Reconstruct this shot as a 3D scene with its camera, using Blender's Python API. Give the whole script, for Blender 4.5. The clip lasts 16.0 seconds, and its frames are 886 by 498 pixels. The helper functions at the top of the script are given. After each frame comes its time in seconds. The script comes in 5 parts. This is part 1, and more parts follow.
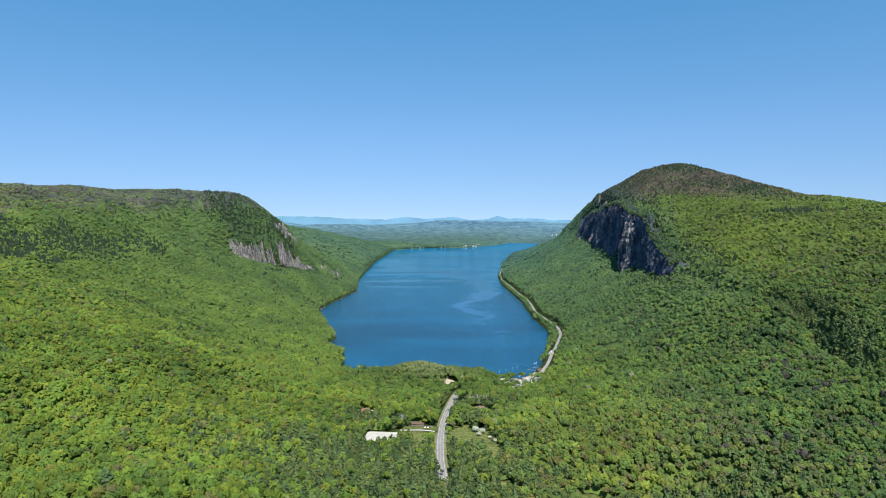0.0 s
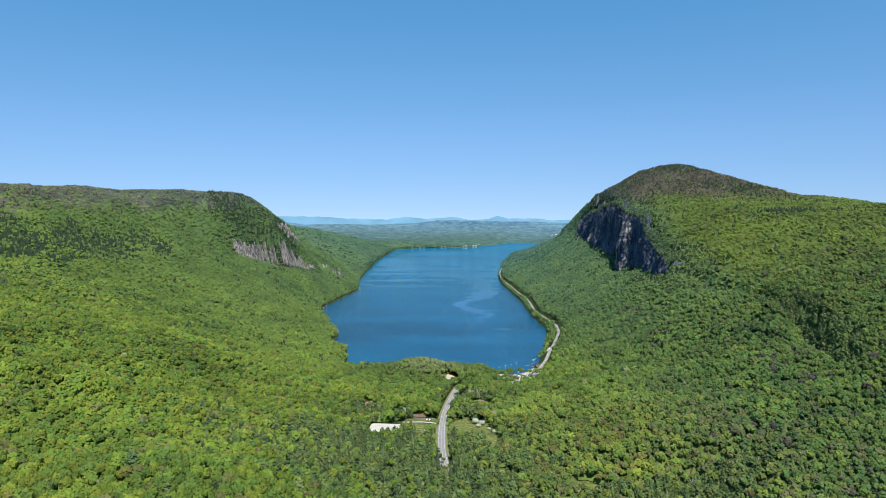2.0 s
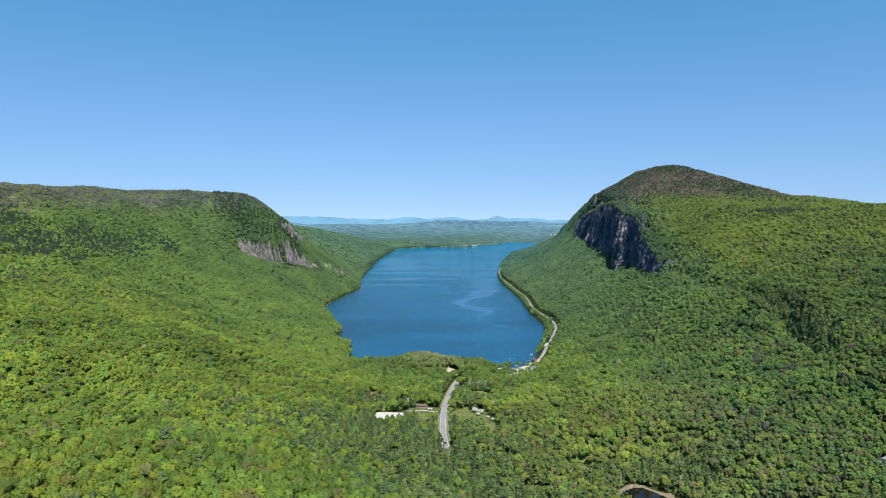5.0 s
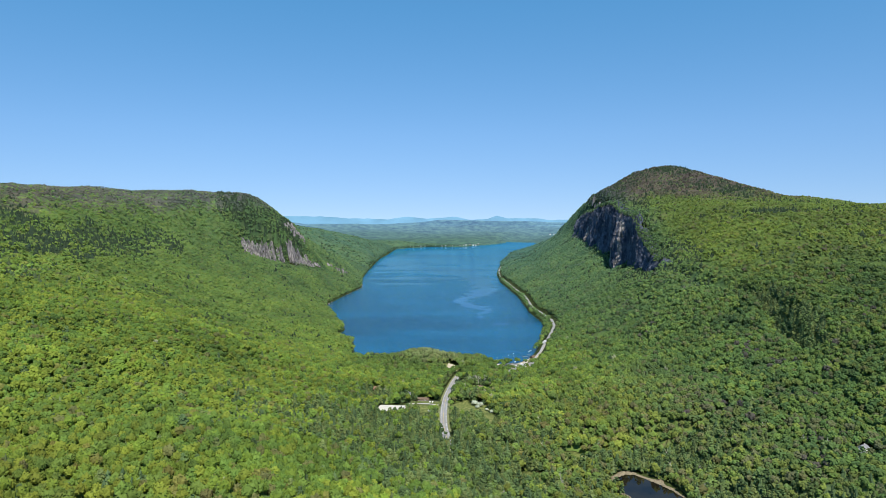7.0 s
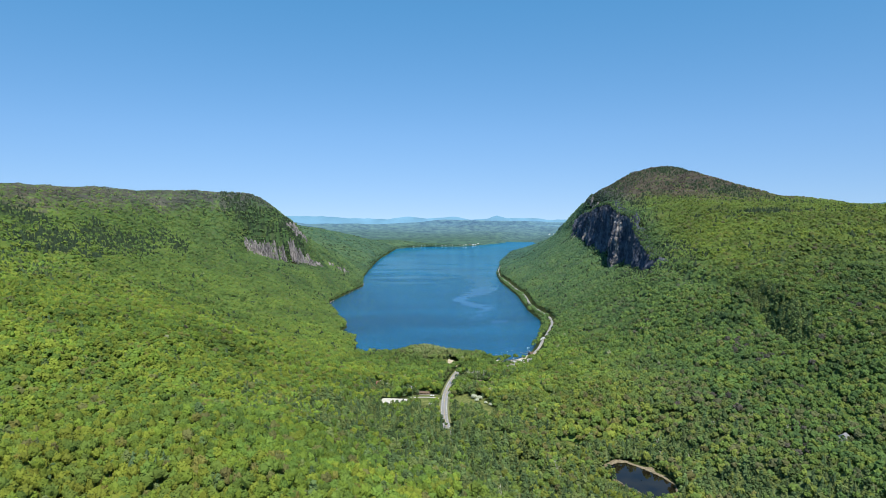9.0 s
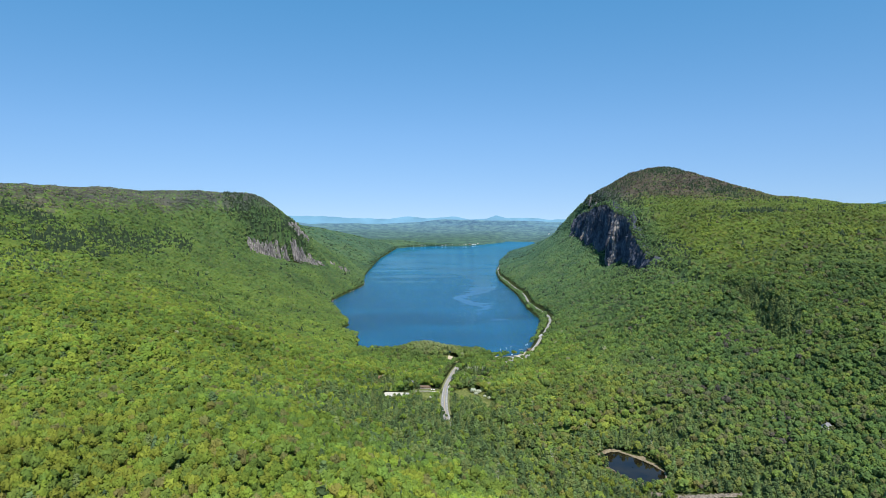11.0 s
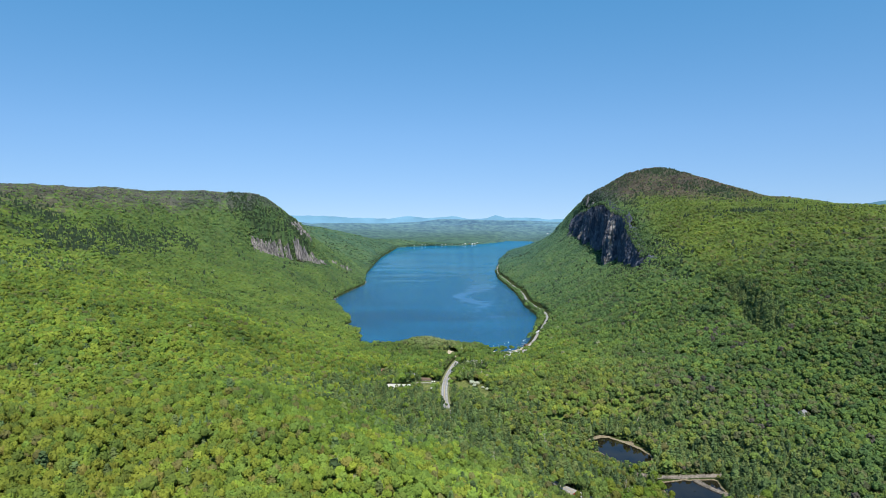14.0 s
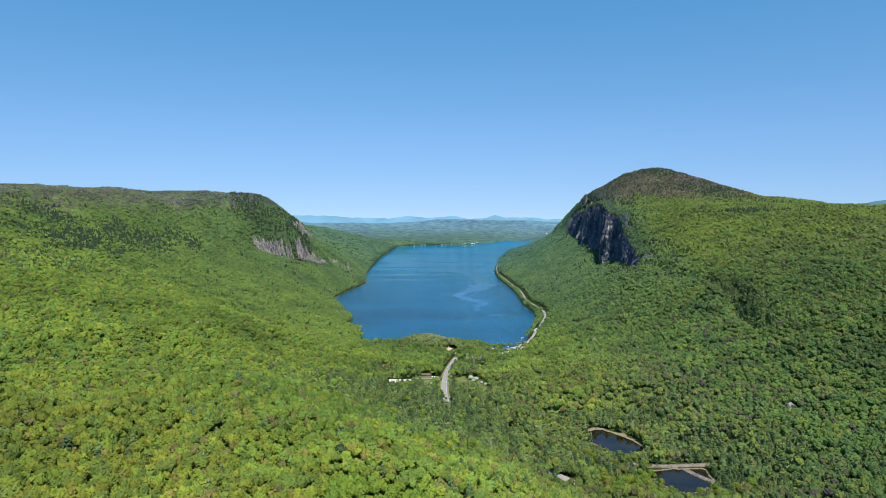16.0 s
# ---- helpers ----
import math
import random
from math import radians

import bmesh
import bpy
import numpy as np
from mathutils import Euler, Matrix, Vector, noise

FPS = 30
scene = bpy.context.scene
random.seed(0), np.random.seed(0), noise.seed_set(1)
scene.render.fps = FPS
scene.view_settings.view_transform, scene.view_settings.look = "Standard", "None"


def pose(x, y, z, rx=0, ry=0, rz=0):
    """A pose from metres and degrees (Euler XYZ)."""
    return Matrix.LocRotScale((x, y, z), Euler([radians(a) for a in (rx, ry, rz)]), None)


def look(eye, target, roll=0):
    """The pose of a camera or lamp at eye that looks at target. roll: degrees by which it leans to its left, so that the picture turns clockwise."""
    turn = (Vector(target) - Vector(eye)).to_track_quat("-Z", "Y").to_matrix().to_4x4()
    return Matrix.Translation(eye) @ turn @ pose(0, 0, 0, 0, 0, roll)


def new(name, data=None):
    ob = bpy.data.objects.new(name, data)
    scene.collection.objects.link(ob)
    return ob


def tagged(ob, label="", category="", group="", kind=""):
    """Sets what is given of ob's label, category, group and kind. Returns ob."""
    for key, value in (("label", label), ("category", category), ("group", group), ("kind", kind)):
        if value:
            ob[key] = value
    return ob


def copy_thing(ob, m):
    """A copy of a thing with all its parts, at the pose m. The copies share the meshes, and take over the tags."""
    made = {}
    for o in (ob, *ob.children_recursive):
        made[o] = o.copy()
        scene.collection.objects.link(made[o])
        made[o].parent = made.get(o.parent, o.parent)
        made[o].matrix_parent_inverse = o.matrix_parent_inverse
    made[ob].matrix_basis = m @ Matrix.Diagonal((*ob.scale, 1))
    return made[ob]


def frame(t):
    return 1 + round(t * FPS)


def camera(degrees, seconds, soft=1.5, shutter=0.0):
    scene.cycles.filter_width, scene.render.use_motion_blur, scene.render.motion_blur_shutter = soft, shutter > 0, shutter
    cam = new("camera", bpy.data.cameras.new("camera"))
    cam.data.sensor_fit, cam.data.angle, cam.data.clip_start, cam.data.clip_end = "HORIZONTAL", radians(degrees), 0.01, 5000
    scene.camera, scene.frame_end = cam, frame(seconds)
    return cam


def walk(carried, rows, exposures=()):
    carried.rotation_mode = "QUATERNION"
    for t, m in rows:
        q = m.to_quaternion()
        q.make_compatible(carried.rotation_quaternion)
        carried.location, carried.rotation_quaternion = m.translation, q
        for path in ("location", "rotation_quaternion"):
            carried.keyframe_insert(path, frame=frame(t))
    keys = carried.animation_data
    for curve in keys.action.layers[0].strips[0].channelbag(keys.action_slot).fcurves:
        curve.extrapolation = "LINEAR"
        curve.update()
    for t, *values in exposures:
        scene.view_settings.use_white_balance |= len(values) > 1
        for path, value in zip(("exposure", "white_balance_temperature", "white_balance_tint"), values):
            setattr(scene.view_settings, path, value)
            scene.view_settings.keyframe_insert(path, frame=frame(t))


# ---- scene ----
# The flight: backwards and level, about 310 m over a mountain lake.
cam = camera(69.133, 16.0, soft=0.45)
PATH = [
    (0, look((0.00, 0.00, 311.63), (0.00, 998.45, 256.00), 0.005)),
    (1, look((-0.72, -16.57, 311.70), (-0.77, 981.89, 256.08), 0.008)),
    (2, look((-1.40, -33.17, 311.73), (-1.49, 965.29, 256.11), 0.010)),
    (3, look((-2.05, -49.82, 311.73), (-2.15, 948.63, 256.11), 0.012)),
    (4, look((-2.65, -66.54, 311.71), (-2.77, 931.91, 256.07), 0.014)),
    (5, look((-3.22, -83.33, 311.68), (-3.34, 915.12, 256.00), 0.016)),
    (6, look((-3.75, -100.18, 311.63), (-3.86, 898.26, 255.91), 0.018)),
    (7, look((-4.24, -117.09, 311.58), (-4.33, 881.36, 255.80), 0.021)),
    (8, look((-4.68, -134.01, 311.53), (-4.73, 864.43, 255.68), 0.023)),
    (9, look((-5.08, -150.92, 311.48), (-5.08, 847.51, 255.55), 0.025)),
    (10, look((-5.43, -167.78, 311.45), (-5.37, 830.65, 255.43), 0.027)),
    (11, look((-5.72, -184.51, 311.43), (-5.59, 813.91, 255.31), 0.029)),
    (12, look((-5.95, -201.07, 311.44), (-5.73, 797.35, 255.20), 0.031)),
    (13, look((-6.11, -217.37, 311.48), (-5.80, 781.04, 255.11), 0.034)),
    (14, look((-6.20, -233.33, 311.55), (-5.78, 765.07, 255.05), 0.036)),
    (15, look((-6.21, -248.86, 311.67), (-5.67, 749.54, 255.01), 0.038)),
    (16, look((-6.13, -263.84, 311.83), (-5.46, 734.54, 255.01), 0.040)),
]
walk(cam, PATH)

# ---- light: a clear late morning in May, sun in the south-east ----
SUN_AZ, SUN_EL = 165.0, 58.0
world = bpy.data.worlds.new("sky")
scene.world = world
world.use_nodes = True
wn = world.node_tree
sky = wn.nodes.new("ShaderNodeTexSky")
sky.sky_type = "NISHITA"
sky.sun_disc = False
sky.sun_elevation = radians(SUN_EL)
sky.sun_rotation = radians(SUN_AZ)
sky.altitude = 600
sky.air_density = 1.0
sky.dust_density = 0.0
sky.ozone_density = 4.0
bg = wn.nodes["Background"]
bg.inputs[1].default_value = 0.136
tint = wn.nodes.new("ShaderNodeMix")
tint.data_type, tint.blend_type = "RGBA", "MULTIPLY"
tint.inputs[0].default_value = 1.0
way = wn.nodes.new("ShaderNodeTexCoord")
lift = wn.nodes.new("ShaderNodeVectorMath")
lift.inputs[1].default_value = (0, 0, 0.105)
wn.links.new(way.outputs["Generated"], lift.inputs[0])
wn.links.new(lift.outputs[0], sky.inputs["Vector"])
split = wn.nodes.new("ShaderNodeSeparateXYZ")
wn.links.new(way.outputs["Generated"], split.inputs[0])
band = wn.nodes.new("ShaderNodeValToRGB")
band.color_ramp.elements[0].position, band.color_ramp.elements[0].color = 0.0, (0.70, 0.705, 0.755, 1)
band.color_ramp.elements[1].position, band.color_ramp.elements[1].color = 0.30, (0.545, 0.985, 1.05, 1)
mid = band.color_ramp.elements.new(0.12)
mid.color = (0.69, 0.85, 0.91, 1)
wn.links.new(split.outputs[2], band.inputs[0])
wn.links.new(band.outputs[0], tint.inputs[7])
wn.links.new(sky.outputs[0], tint.inputs[6])
wn.links.new(tint.outputs[2], bg.inputs[0])
sun = new("sun", bpy.data.lights.new("sun", "SUN"))
sun.data.energy = 5.0
sun.data.angle = radians(0.53)
sun.data.color = (1.0, 0.95, 0.86)
sx, sy, sz = math.sin(radians(SUN_AZ)) * math.cos(radians(SUN_EL)), math.cos(radians(SUN_AZ)) * math.cos(radians(SUN_EL)), math.sin(radians(SUN_EL))
sun.matrix_world = look((2000 * sx, 2000 * sy, 2000 * sz), (0, 0, 0))
scene.view_settings.exposure = 0.38


# ---- materials ----
def material(name, rough=0.8, color=(0.5, 0.5, 0.5), spec=0.3, metal=0.0):
    m = bpy.data.materials.new(name)
    m.use_nodes = True
    b = m.node_tree.nodes["Principled BSDF"]
    b.inputs["Base Color"].default_value = (*color, 1)
    b.inputs["Roughness"].default_value = rough
    b.inputs["Specular IOR Level"].default_value = spec
    b.inputs["Metallic"].default_value = metal
    return m, m.node_tree, b


def noise_tex(nt, scale, detail=4.0, coord="Object", stretch=(1, 1, 1), rough=0.55):
    tc = nt.nodes.new("ShaderNodeTexCoord")
    mp = nt.nodes.new("ShaderNodeMapping")
    mp.inputs["Scale"].default_value = stretch
    nz = nt.nodes.new("ShaderNodeTexNoise")
    nz.inputs["Scale"].default_value = scale
    nz.inputs["Detail"].default_value = detail
    nz.inputs["Roughness"].default_value = rough
    nt.links.new(tc.outputs[coord], mp.inputs["Vector"])
    nt.links.new(mp.outputs[0], nz.inputs["Vector"])
    return nz


def ramp(nt, fac, stops):
    r = nt.nodes.new("ShaderNodeValToRGB")
    while len(r.color_ramp.elements) < len(stops):
        r.color_ramp.elements.new(0.5)
    for e, (p, c) in zip(r.color_ramp.elements, stops):
        e.position, e.color = p, (*c, 1) if len(c) == 3 else c
    nt.links.new(fac, r.inputs[0])
    return r


def mixed(nt, fac, a, b, blend="MIX"):
    m = nt.nodes.new("ShaderNodeMix")
    m.data_type, m.blend_type = "RGBA", blend
    for sock, v in ((m.inputs[0], fac), (m.inputs[6], a), (m.inputs[7], b)):
        if isinstance(v, (int, float)):
            sock.default_value = v
        elif isinstance(v, tuple):
            sock.default_value = (*v, 1)
        else:
            nt.links.new(v, sock)
    return m.outputs[2]


def relief(nt, b, height, strength, distance):
    bp = nt.nodes.new("ShaderNodeBump")
    bp.inputs["Strength"].default_value = strength
    bp.inputs["Distance"].default_value = distance
    nt.links.new(height, bp.inputs["Height"])
    nt.links.new(bp.outputs[0], b.inputs["Normal"])


def simple(name, color, rough=0.8, spread=0.25, scale=0.6, spec=0.3, metal=0.0, bump=0.0):
    """A plain surface with grain and blotches at two scales."""
    m, nt, b = material(name, rough, color, spec, metal)
    dark = tuple(c * (1 - spread) for c in color)
    lite = tuple(min(1, c * (1 + spread)) for c in color)
    big, fine = noise_tex(nt, scale, 3), noise_tex(nt, scale * 9, 3)
    r = ramp(nt, big.outputs[0], [(0.3, dark), (0.7, lite)])
    g = ramp(nt, fine.outputs[0], [(0.3, (0.85, 0.85, 0.85)), (0.7, (1.12, 1.12, 1.12))])
    nt.links.new(mixed(nt, 1.0, r.outputs[0], g.outputs[0], "MULTIPLY"), b.inputs["Base Color"])
    if bump:
        relief(nt, b, fine.outputs[0], 0.5, bump)
    return m


def leafy(name, per_object=None):
    """Leaves: colour by kind of tree, with painted haze, from the mesh, or by chance for each tree; light shines
    partly through.
    """
    m, nt, b = material(name, 0.75, spec=0.12)
    if per_object:
        oi = nt.nodes.new("ShaderNodeObjectInfo")
        base = ramp(nt, oi.outputs["Random"], per_object).outputs[0]
    else:
        at = nt.nodes.new("ShaderNodeAttribute")
        at.attribute_name = "species_haze"
        base = at.outputs["Color"]
    geo = nt.nodes.new("ShaderNodeNewGeometry")
    spray = ramp(nt, geo.outputs["Random Per Island"], [(0.0, (0.91, 0.92, 0.90)), (1.0, (1.09, 1.08, 1.08))])
    col = mixed(nt, 1.0, base, spray.outputs[0], "MULTIPLY")
    fine = noise_tex(nt, 1.6, 4, rough=0.65)
    mot = ramp(nt, fine.outputs[0], [(0.34, (0.84, 0.85, 0.82)), (0.66, (1.16, 1.15, 1.12))])
    col = mixed(nt, 1.0, col, mot.outputs[0], "MULTIPLY")
    nt.links.new(col, b.inputs["Base Color"])
    relief(nt, b, noise_tex(nt, 0.6, 4, rough=0.6).outputs[0], 0.42, 1.2)
    tr = nt.nodes.new("ShaderNodeBsdfTranslucent")
    nt.links.new(mixed(nt, 1.0, col, (1.2, 1.25, 0.5), "MULTIPLY"), tr.inputs[0])
    ms = nt.nodes.new("ShaderNodeMixShader")
    ms.inputs[0].default_value = 0.15
    nt.links.new(b.outputs[0], ms.inputs[1])
    nt.links.new(tr.outputs[0], ms.inputs[2])
    nt.links.new(ms.outputs[0], nt.nodes["Material Output"].inputs[0])
    return m


LEAF = leafy("leaves")
# species colours
MAPLE, BIRCH, BEECH, ASH, REDBUD, GREYTWIG, BLOSSOM, BARETWIG = (0.136, 0.206, 0.024), (0.168, 0.214, 0.025), (0.104, 0.178, 0.029), (0.120, 0.190, 0.031), (0.160, 0.164, 0.036), (0.140, 0.150, 0.046), (0.24, 0.26, 0.14), (0.112, 0.098, 0.060)
FAR_CONIFER = (0.025, 0.043, 0.026)
SPRUCE, PINE, CEDAR = (0.058, 0.094, 0.043), (0.088, 0.134, 0.055), (0.110, 0.142, 0.056)
LEAF_TREE = leafy("spring_leaves", [(p, tuple(1.1 * v for v in c)) for p, c in ((0.0, BEECH), (0.25, MAPLE), (0.55, ASH), (0.8, BIRCH), (0.95, MAPLE), (1.0, REDBUD))])
LEAF_VALE = leafy("valley_leaves", [(p, tuple(0.85 * v for v in c)) for p, c in ((0.0, BEECH), (0.2, MAPLE), (0.45, ASH), (0.65, BIRCH), (0.85, GREYTWIG), (0.93, REDBUD), (1.0, BIRCH))])
NEEDLE_TREE = leafy("needles", [(p, tuple(1.1 * v for v in c)) for p, c in ((0.0, SPRUCE), (0.5, PINE), (1.0, CEDAR))])
BARK = simple("bark", (0.16, 0.13, 0.10), 0.9, 0.35, 1.5)
WHITE_BARK = simple("pale_bark", (0.45, 0.42, 0.36), 0.9, 0.3, 1.5)
GRAVEL = simple("pale_gravel", (0.46, 0.44, 0.39), 0.95, 0.12, 0.15)
EARTH = simple("bare_earth", (0.24, 0.165, 0.12), 0.95, 0.3, 0.3)
DIRT = simple("packed_dirt", (0.21, 0.19, 0.15), 0.95, 0.35, 0.15)
SAND = simple("sand", (0.42, 0.36, 0.27), 0.95, 0.15, 0.12)
ASPHALT = simple("worn_asphalt", (0.25, 0.245, 0.24), 0.85, 0.14, 0.12)
LINE_Y = simple("yellow_road_paint", (0.55, 0.42, 0.10), 0.7, 0.15, 0.5)
LINE_W = simple("white_road_paint", (0.7, 0.7, 0.68), 0.7, 0.12, 0.5)
DEADGRASS = simple("dead_reeds", (0.20, 0.165, 0.105), 0.95, 0.45, 0.5)
STICKS = simple("weathered_sticks", (0.23, 0.20, 0.165), 0.95, 0.45, 0.6)
WHITE_PAINT = simple("white_paint", (0.75, 0.75, 0.73), 0.6, 0.06, 0.6)
RED_PAINT = simple("red_brown_boards", (0.24, 0.125, 0.09), 0.75, 0.2, 0.8)
BROWN_BOARD = simple("brown_boards", (0.13, 0.09, 0.06), 0.8, 0.25, 0.8)
GREY_ROOF = simple("grey_shingles", (0.20, 0.20, 0.21), 0.8, 0.2, 0.8)
PALE_ROOF = simple("pale_metal_roof", (0.55, 0.57, 0.6), 0.4, 0.1, 0.4)
DARK_GLASS = simple("window_glass", (0.03, 0.04, 0.05), 0.1, 0.1, 1.0, spec=0.6)
TYRE = simple("black_rubber", (0.02, 0.02, 0.02), 0.8, 0.1, 2.0)
CONCRETE = simple("grey_concrete", (0.4, 0.39, 0.37), 0.9, 0.15, 0.3)


def ground_material():
    """Forest floor with litter and brush; meadow grass and bare earth where the mesh says so."""
    m, nt, b = material("forest_floor", 0.95, spec=0.1)
    big, fine = noise_tex(nt, 0.02, 5), noise_tex(nt, 0.25, 5)
    woods = ramp(nt, big.outputs[0], [(0.3, (0.030, 0.044, 0.012)), (0.55, (0.045, 0.060, 0.015)), (0.75, (0.065, 0.065, 0.025))])
    grass = ramp(nt, fine.outputs[0], [(0.3, (0.11, 0.145, 0.035)), (0.55, (0.145, 0.165, 0.05)), (0.75, (0.20, 0.185, 0.08))])
    at = nt.nodes.new("ShaderNodeAttribute")
    at.attribute_name = "meadow"
    col = mixed(nt, at.outputs["Fac"], woods.outputs[0], grass.outputs[0])
    g = ramp(nt, fine.outputs[0], [(0.3, (0.6, 0.6, 0.6)), (0.7, (1.3, 1.3, 1.3))])
    nt.links.new(mixed(nt, 1.0, col, g.outputs[0], "MULTIPLY"), b.inputs["Base Color"])
    relief(nt, b, fine.outputs[0], 0.8, 1.5)
    return m


def rock_material(name, pale, mid, dark):
    m, nt, b = material(name, 0.9, spec=0.2)
    streak = noise_tex(nt, 0.16, 7, stretch=(1.0, 1.0, 0.22), rough=0.70)
    block = noise_tex(nt, 0.018, 4)
    r = ramp(nt, streak.outputs[0], [(0.30, dark), (0.46, mid), (0.60, pale), (0.8, mid)])
    q = ramp(nt, block.outputs[0], [(0.35, (0.55, 0.55, 0.58)), (0.65, (1.2, 1.15, 1.08))])
    nt.links.new(mixed(nt, 1.0, r.outputs[0], q.outputs[0], "MULTIPLY"), b.inputs["Base Color"])
    relief(nt, b, streak.outputs[0], 0.9, 5.0)
    return m


# cliff shade painted dark blue into the granite; the pale copy is sunlit rock
ROCK_SHADED = rock_material("shaded_granite_cliff", (0.112, 0.130, 0.170), (0.060, 0.072, 0.104), (0.029, 0.036, 0.054))
ROCK_PALE = rock_material("pale_granite_cliff", (0.36, 0.335, 0.33), (0.165, 0.157, 0.158), (0.05, 0.05, 0.052))
SCREE = simple("pale_scree", (0.40, 0.35, 0.30), 0.95, 0.25, 0.06)


def sum_of(nt, op, a, b):
    m = nt.nodes.new("ShaderNodeMath")
    m.operation = op
    for sock, v in zip(m.inputs, (a, b)):
        if isinstance(v, (int, float)):
            sock.default_value = v
        else:
            nt.links.new(v, sock)
    return m.outputs[0]


def spread_of(nt, value, a, b, c, d):
    m = nt.nodes.new("ShaderNodeMapRange")
    for k, v in zip(("From Min", "From Max", "To Min", "To Max"), (a, b, c, d)):
        m.inputs[k].default_value = v
    nt.links.new(value, m.inputs[0])
    return m.outputs[0]


# a lane of calm water winds up the lake: y, x, half width
LANE = [(1680, 146, 4), (1860, 124, 14), (1980, 110, 26), (2120, 66, 34), (2240, 98, 30), (2490, 164, 38), (2900, 168, 60), (3200, 60, 75), (3420, 140, 60), (3700, 250, 60)]


def lake_material():
    """Open water: blue body, painted paler up the lake as sky reflection, wind ripples, a winding calm lane and long
    calm bands up the lake that mirror more.
    """
    m, nt, b = material("lake_water", 0.08, (0.0005, 0.066, 0.136), 0.5)
    b.inputs["IOR"].default_value = 1.333
    at = nt.nodes.new("ShaderNodeTexCoord")
    xyz = nt.nodes.new("ShaderNodeSeparateXYZ")
    nt.links.new(at.outputs["Object"], xyz.inputs[0])
    X, Y = xyz.outputs[0], xyz.outputs[1]
    up = spread_of(nt, Y, 1600, 3800, 0, 1)
    middle = ramp(nt, up, [((y - 1600) / 2200, ((x + 100) / 400,) * 3) for y, x, w in LANE]).outputs[0]
    width = ramp(nt, up, [((y - 1600) / 2200, (w / 100,) * 3) for y, x, w in LANE]).outputs[0]
    waver = noise_tex(nt, 0.008, 4, stretch=(1.0, 0.8, 1.0), rough=0.6)
    bend = spread_of(nt, waver.outputs[0], 0.3, 0.7, -45, 45)
    off = sum_of(nt, "ABSOLUTE", sum_of(nt, "SUBTRACT", sum_of(nt, "ADD", X, bend), spread_of(nt, middle, 0, 1, -100, 300)), 0)
    inside = sum_of(nt, "SUBTRACT", sum_of(nt, "MULTIPLY", width, 100.0), off)
    fray = noise_tex(nt, 0.02, 5, stretch=(0.6, 1.0, 1.0), rough=0.65)
    inside = sum_of(nt, "ADD", inside, spread_of(nt, fray.outputs[0], 0.3, 0.7, -16, 16))
    lane = spread_of(nt, inside, -4, 9, 0, 1)
    bands = noise_tex(nt, 0.006, 5, stretch=(0.35, 1.3, 1.0), rough=0.55)
    bands.inputs["Distortion"].default_value = 0.7
    band = spread_of(nt, sum_of(nt, "ADD", bands.outputs[0], spread_of(nt, Y, 2400, 3500, -0.16, 0.11)), 0.50, 0.56, 0, 1)
    calm = sum_of(nt, "MAXIMUM", lane, band)
    lee = spread_of(nt, Y, 1500, 3300, 1.0, 0.55)
    force = sum_of(nt, "MULTIPLY", spread_of(nt, calm, 0, 1, 1.0, 0.14), lee)
    rip = noise_tex(nt, 0.35, 4, stretch=(1.0, 0.7, 1.0))
    bp = nt.nodes.new("ShaderNodeBump")
    bp.inputs["Distance"].default_value = 1.1
    nt.links.new(force, bp.inputs["Strength"])
    nt.links.new(rip.outputs[0], bp.inputs["Height"])
    nt.links.new(bp.outputs[0], b.inputs["Normal"])
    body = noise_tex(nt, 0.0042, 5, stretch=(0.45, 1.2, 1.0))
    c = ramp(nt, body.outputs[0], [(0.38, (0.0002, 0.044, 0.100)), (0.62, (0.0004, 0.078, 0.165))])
    # sky reflection of the far water, painted into its body colour
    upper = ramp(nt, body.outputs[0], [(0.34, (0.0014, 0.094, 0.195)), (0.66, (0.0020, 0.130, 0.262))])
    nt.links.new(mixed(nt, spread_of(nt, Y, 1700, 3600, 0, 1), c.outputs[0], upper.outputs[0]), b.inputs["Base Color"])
    return m


def pond_material():
    """Still brown water that mirrors trees and sky."""
    m, nt, b = material("pond_water", 0.03, (0.012, 0.010, 0.006), 0.5)
    b.inputs["IOR"].default_value = 1.333
    body = noise_tex(nt, 0.05, 4)
    c = ramp(nt, body.outputs[0], [(0.36, (0.008, 0.007, 0.005)), (0.64, (0.018, 0.015, 0.008))])
    nt.links.new(c.outputs[0], b.inputs["Base Color"])
    relief(nt, b, noise_tex(nt, 0.8, 3).outputs[0], 0.3, 0.01)
    return m


LAKE = lake_material()
POND = pond_material()


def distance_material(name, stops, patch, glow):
    """Far country, a plain glowing backdrop of fields and woods: blue haze painted in, paler with distance."""
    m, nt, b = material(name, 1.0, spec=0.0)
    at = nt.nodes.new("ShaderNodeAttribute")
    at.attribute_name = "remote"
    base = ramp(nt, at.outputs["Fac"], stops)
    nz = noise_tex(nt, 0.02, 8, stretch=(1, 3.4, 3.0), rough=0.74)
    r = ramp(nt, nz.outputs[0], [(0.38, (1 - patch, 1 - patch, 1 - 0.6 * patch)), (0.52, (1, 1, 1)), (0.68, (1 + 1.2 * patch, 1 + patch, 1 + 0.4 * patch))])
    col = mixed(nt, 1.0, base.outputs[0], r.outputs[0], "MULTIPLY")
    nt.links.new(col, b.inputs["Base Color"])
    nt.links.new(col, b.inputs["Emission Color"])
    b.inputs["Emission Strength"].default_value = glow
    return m


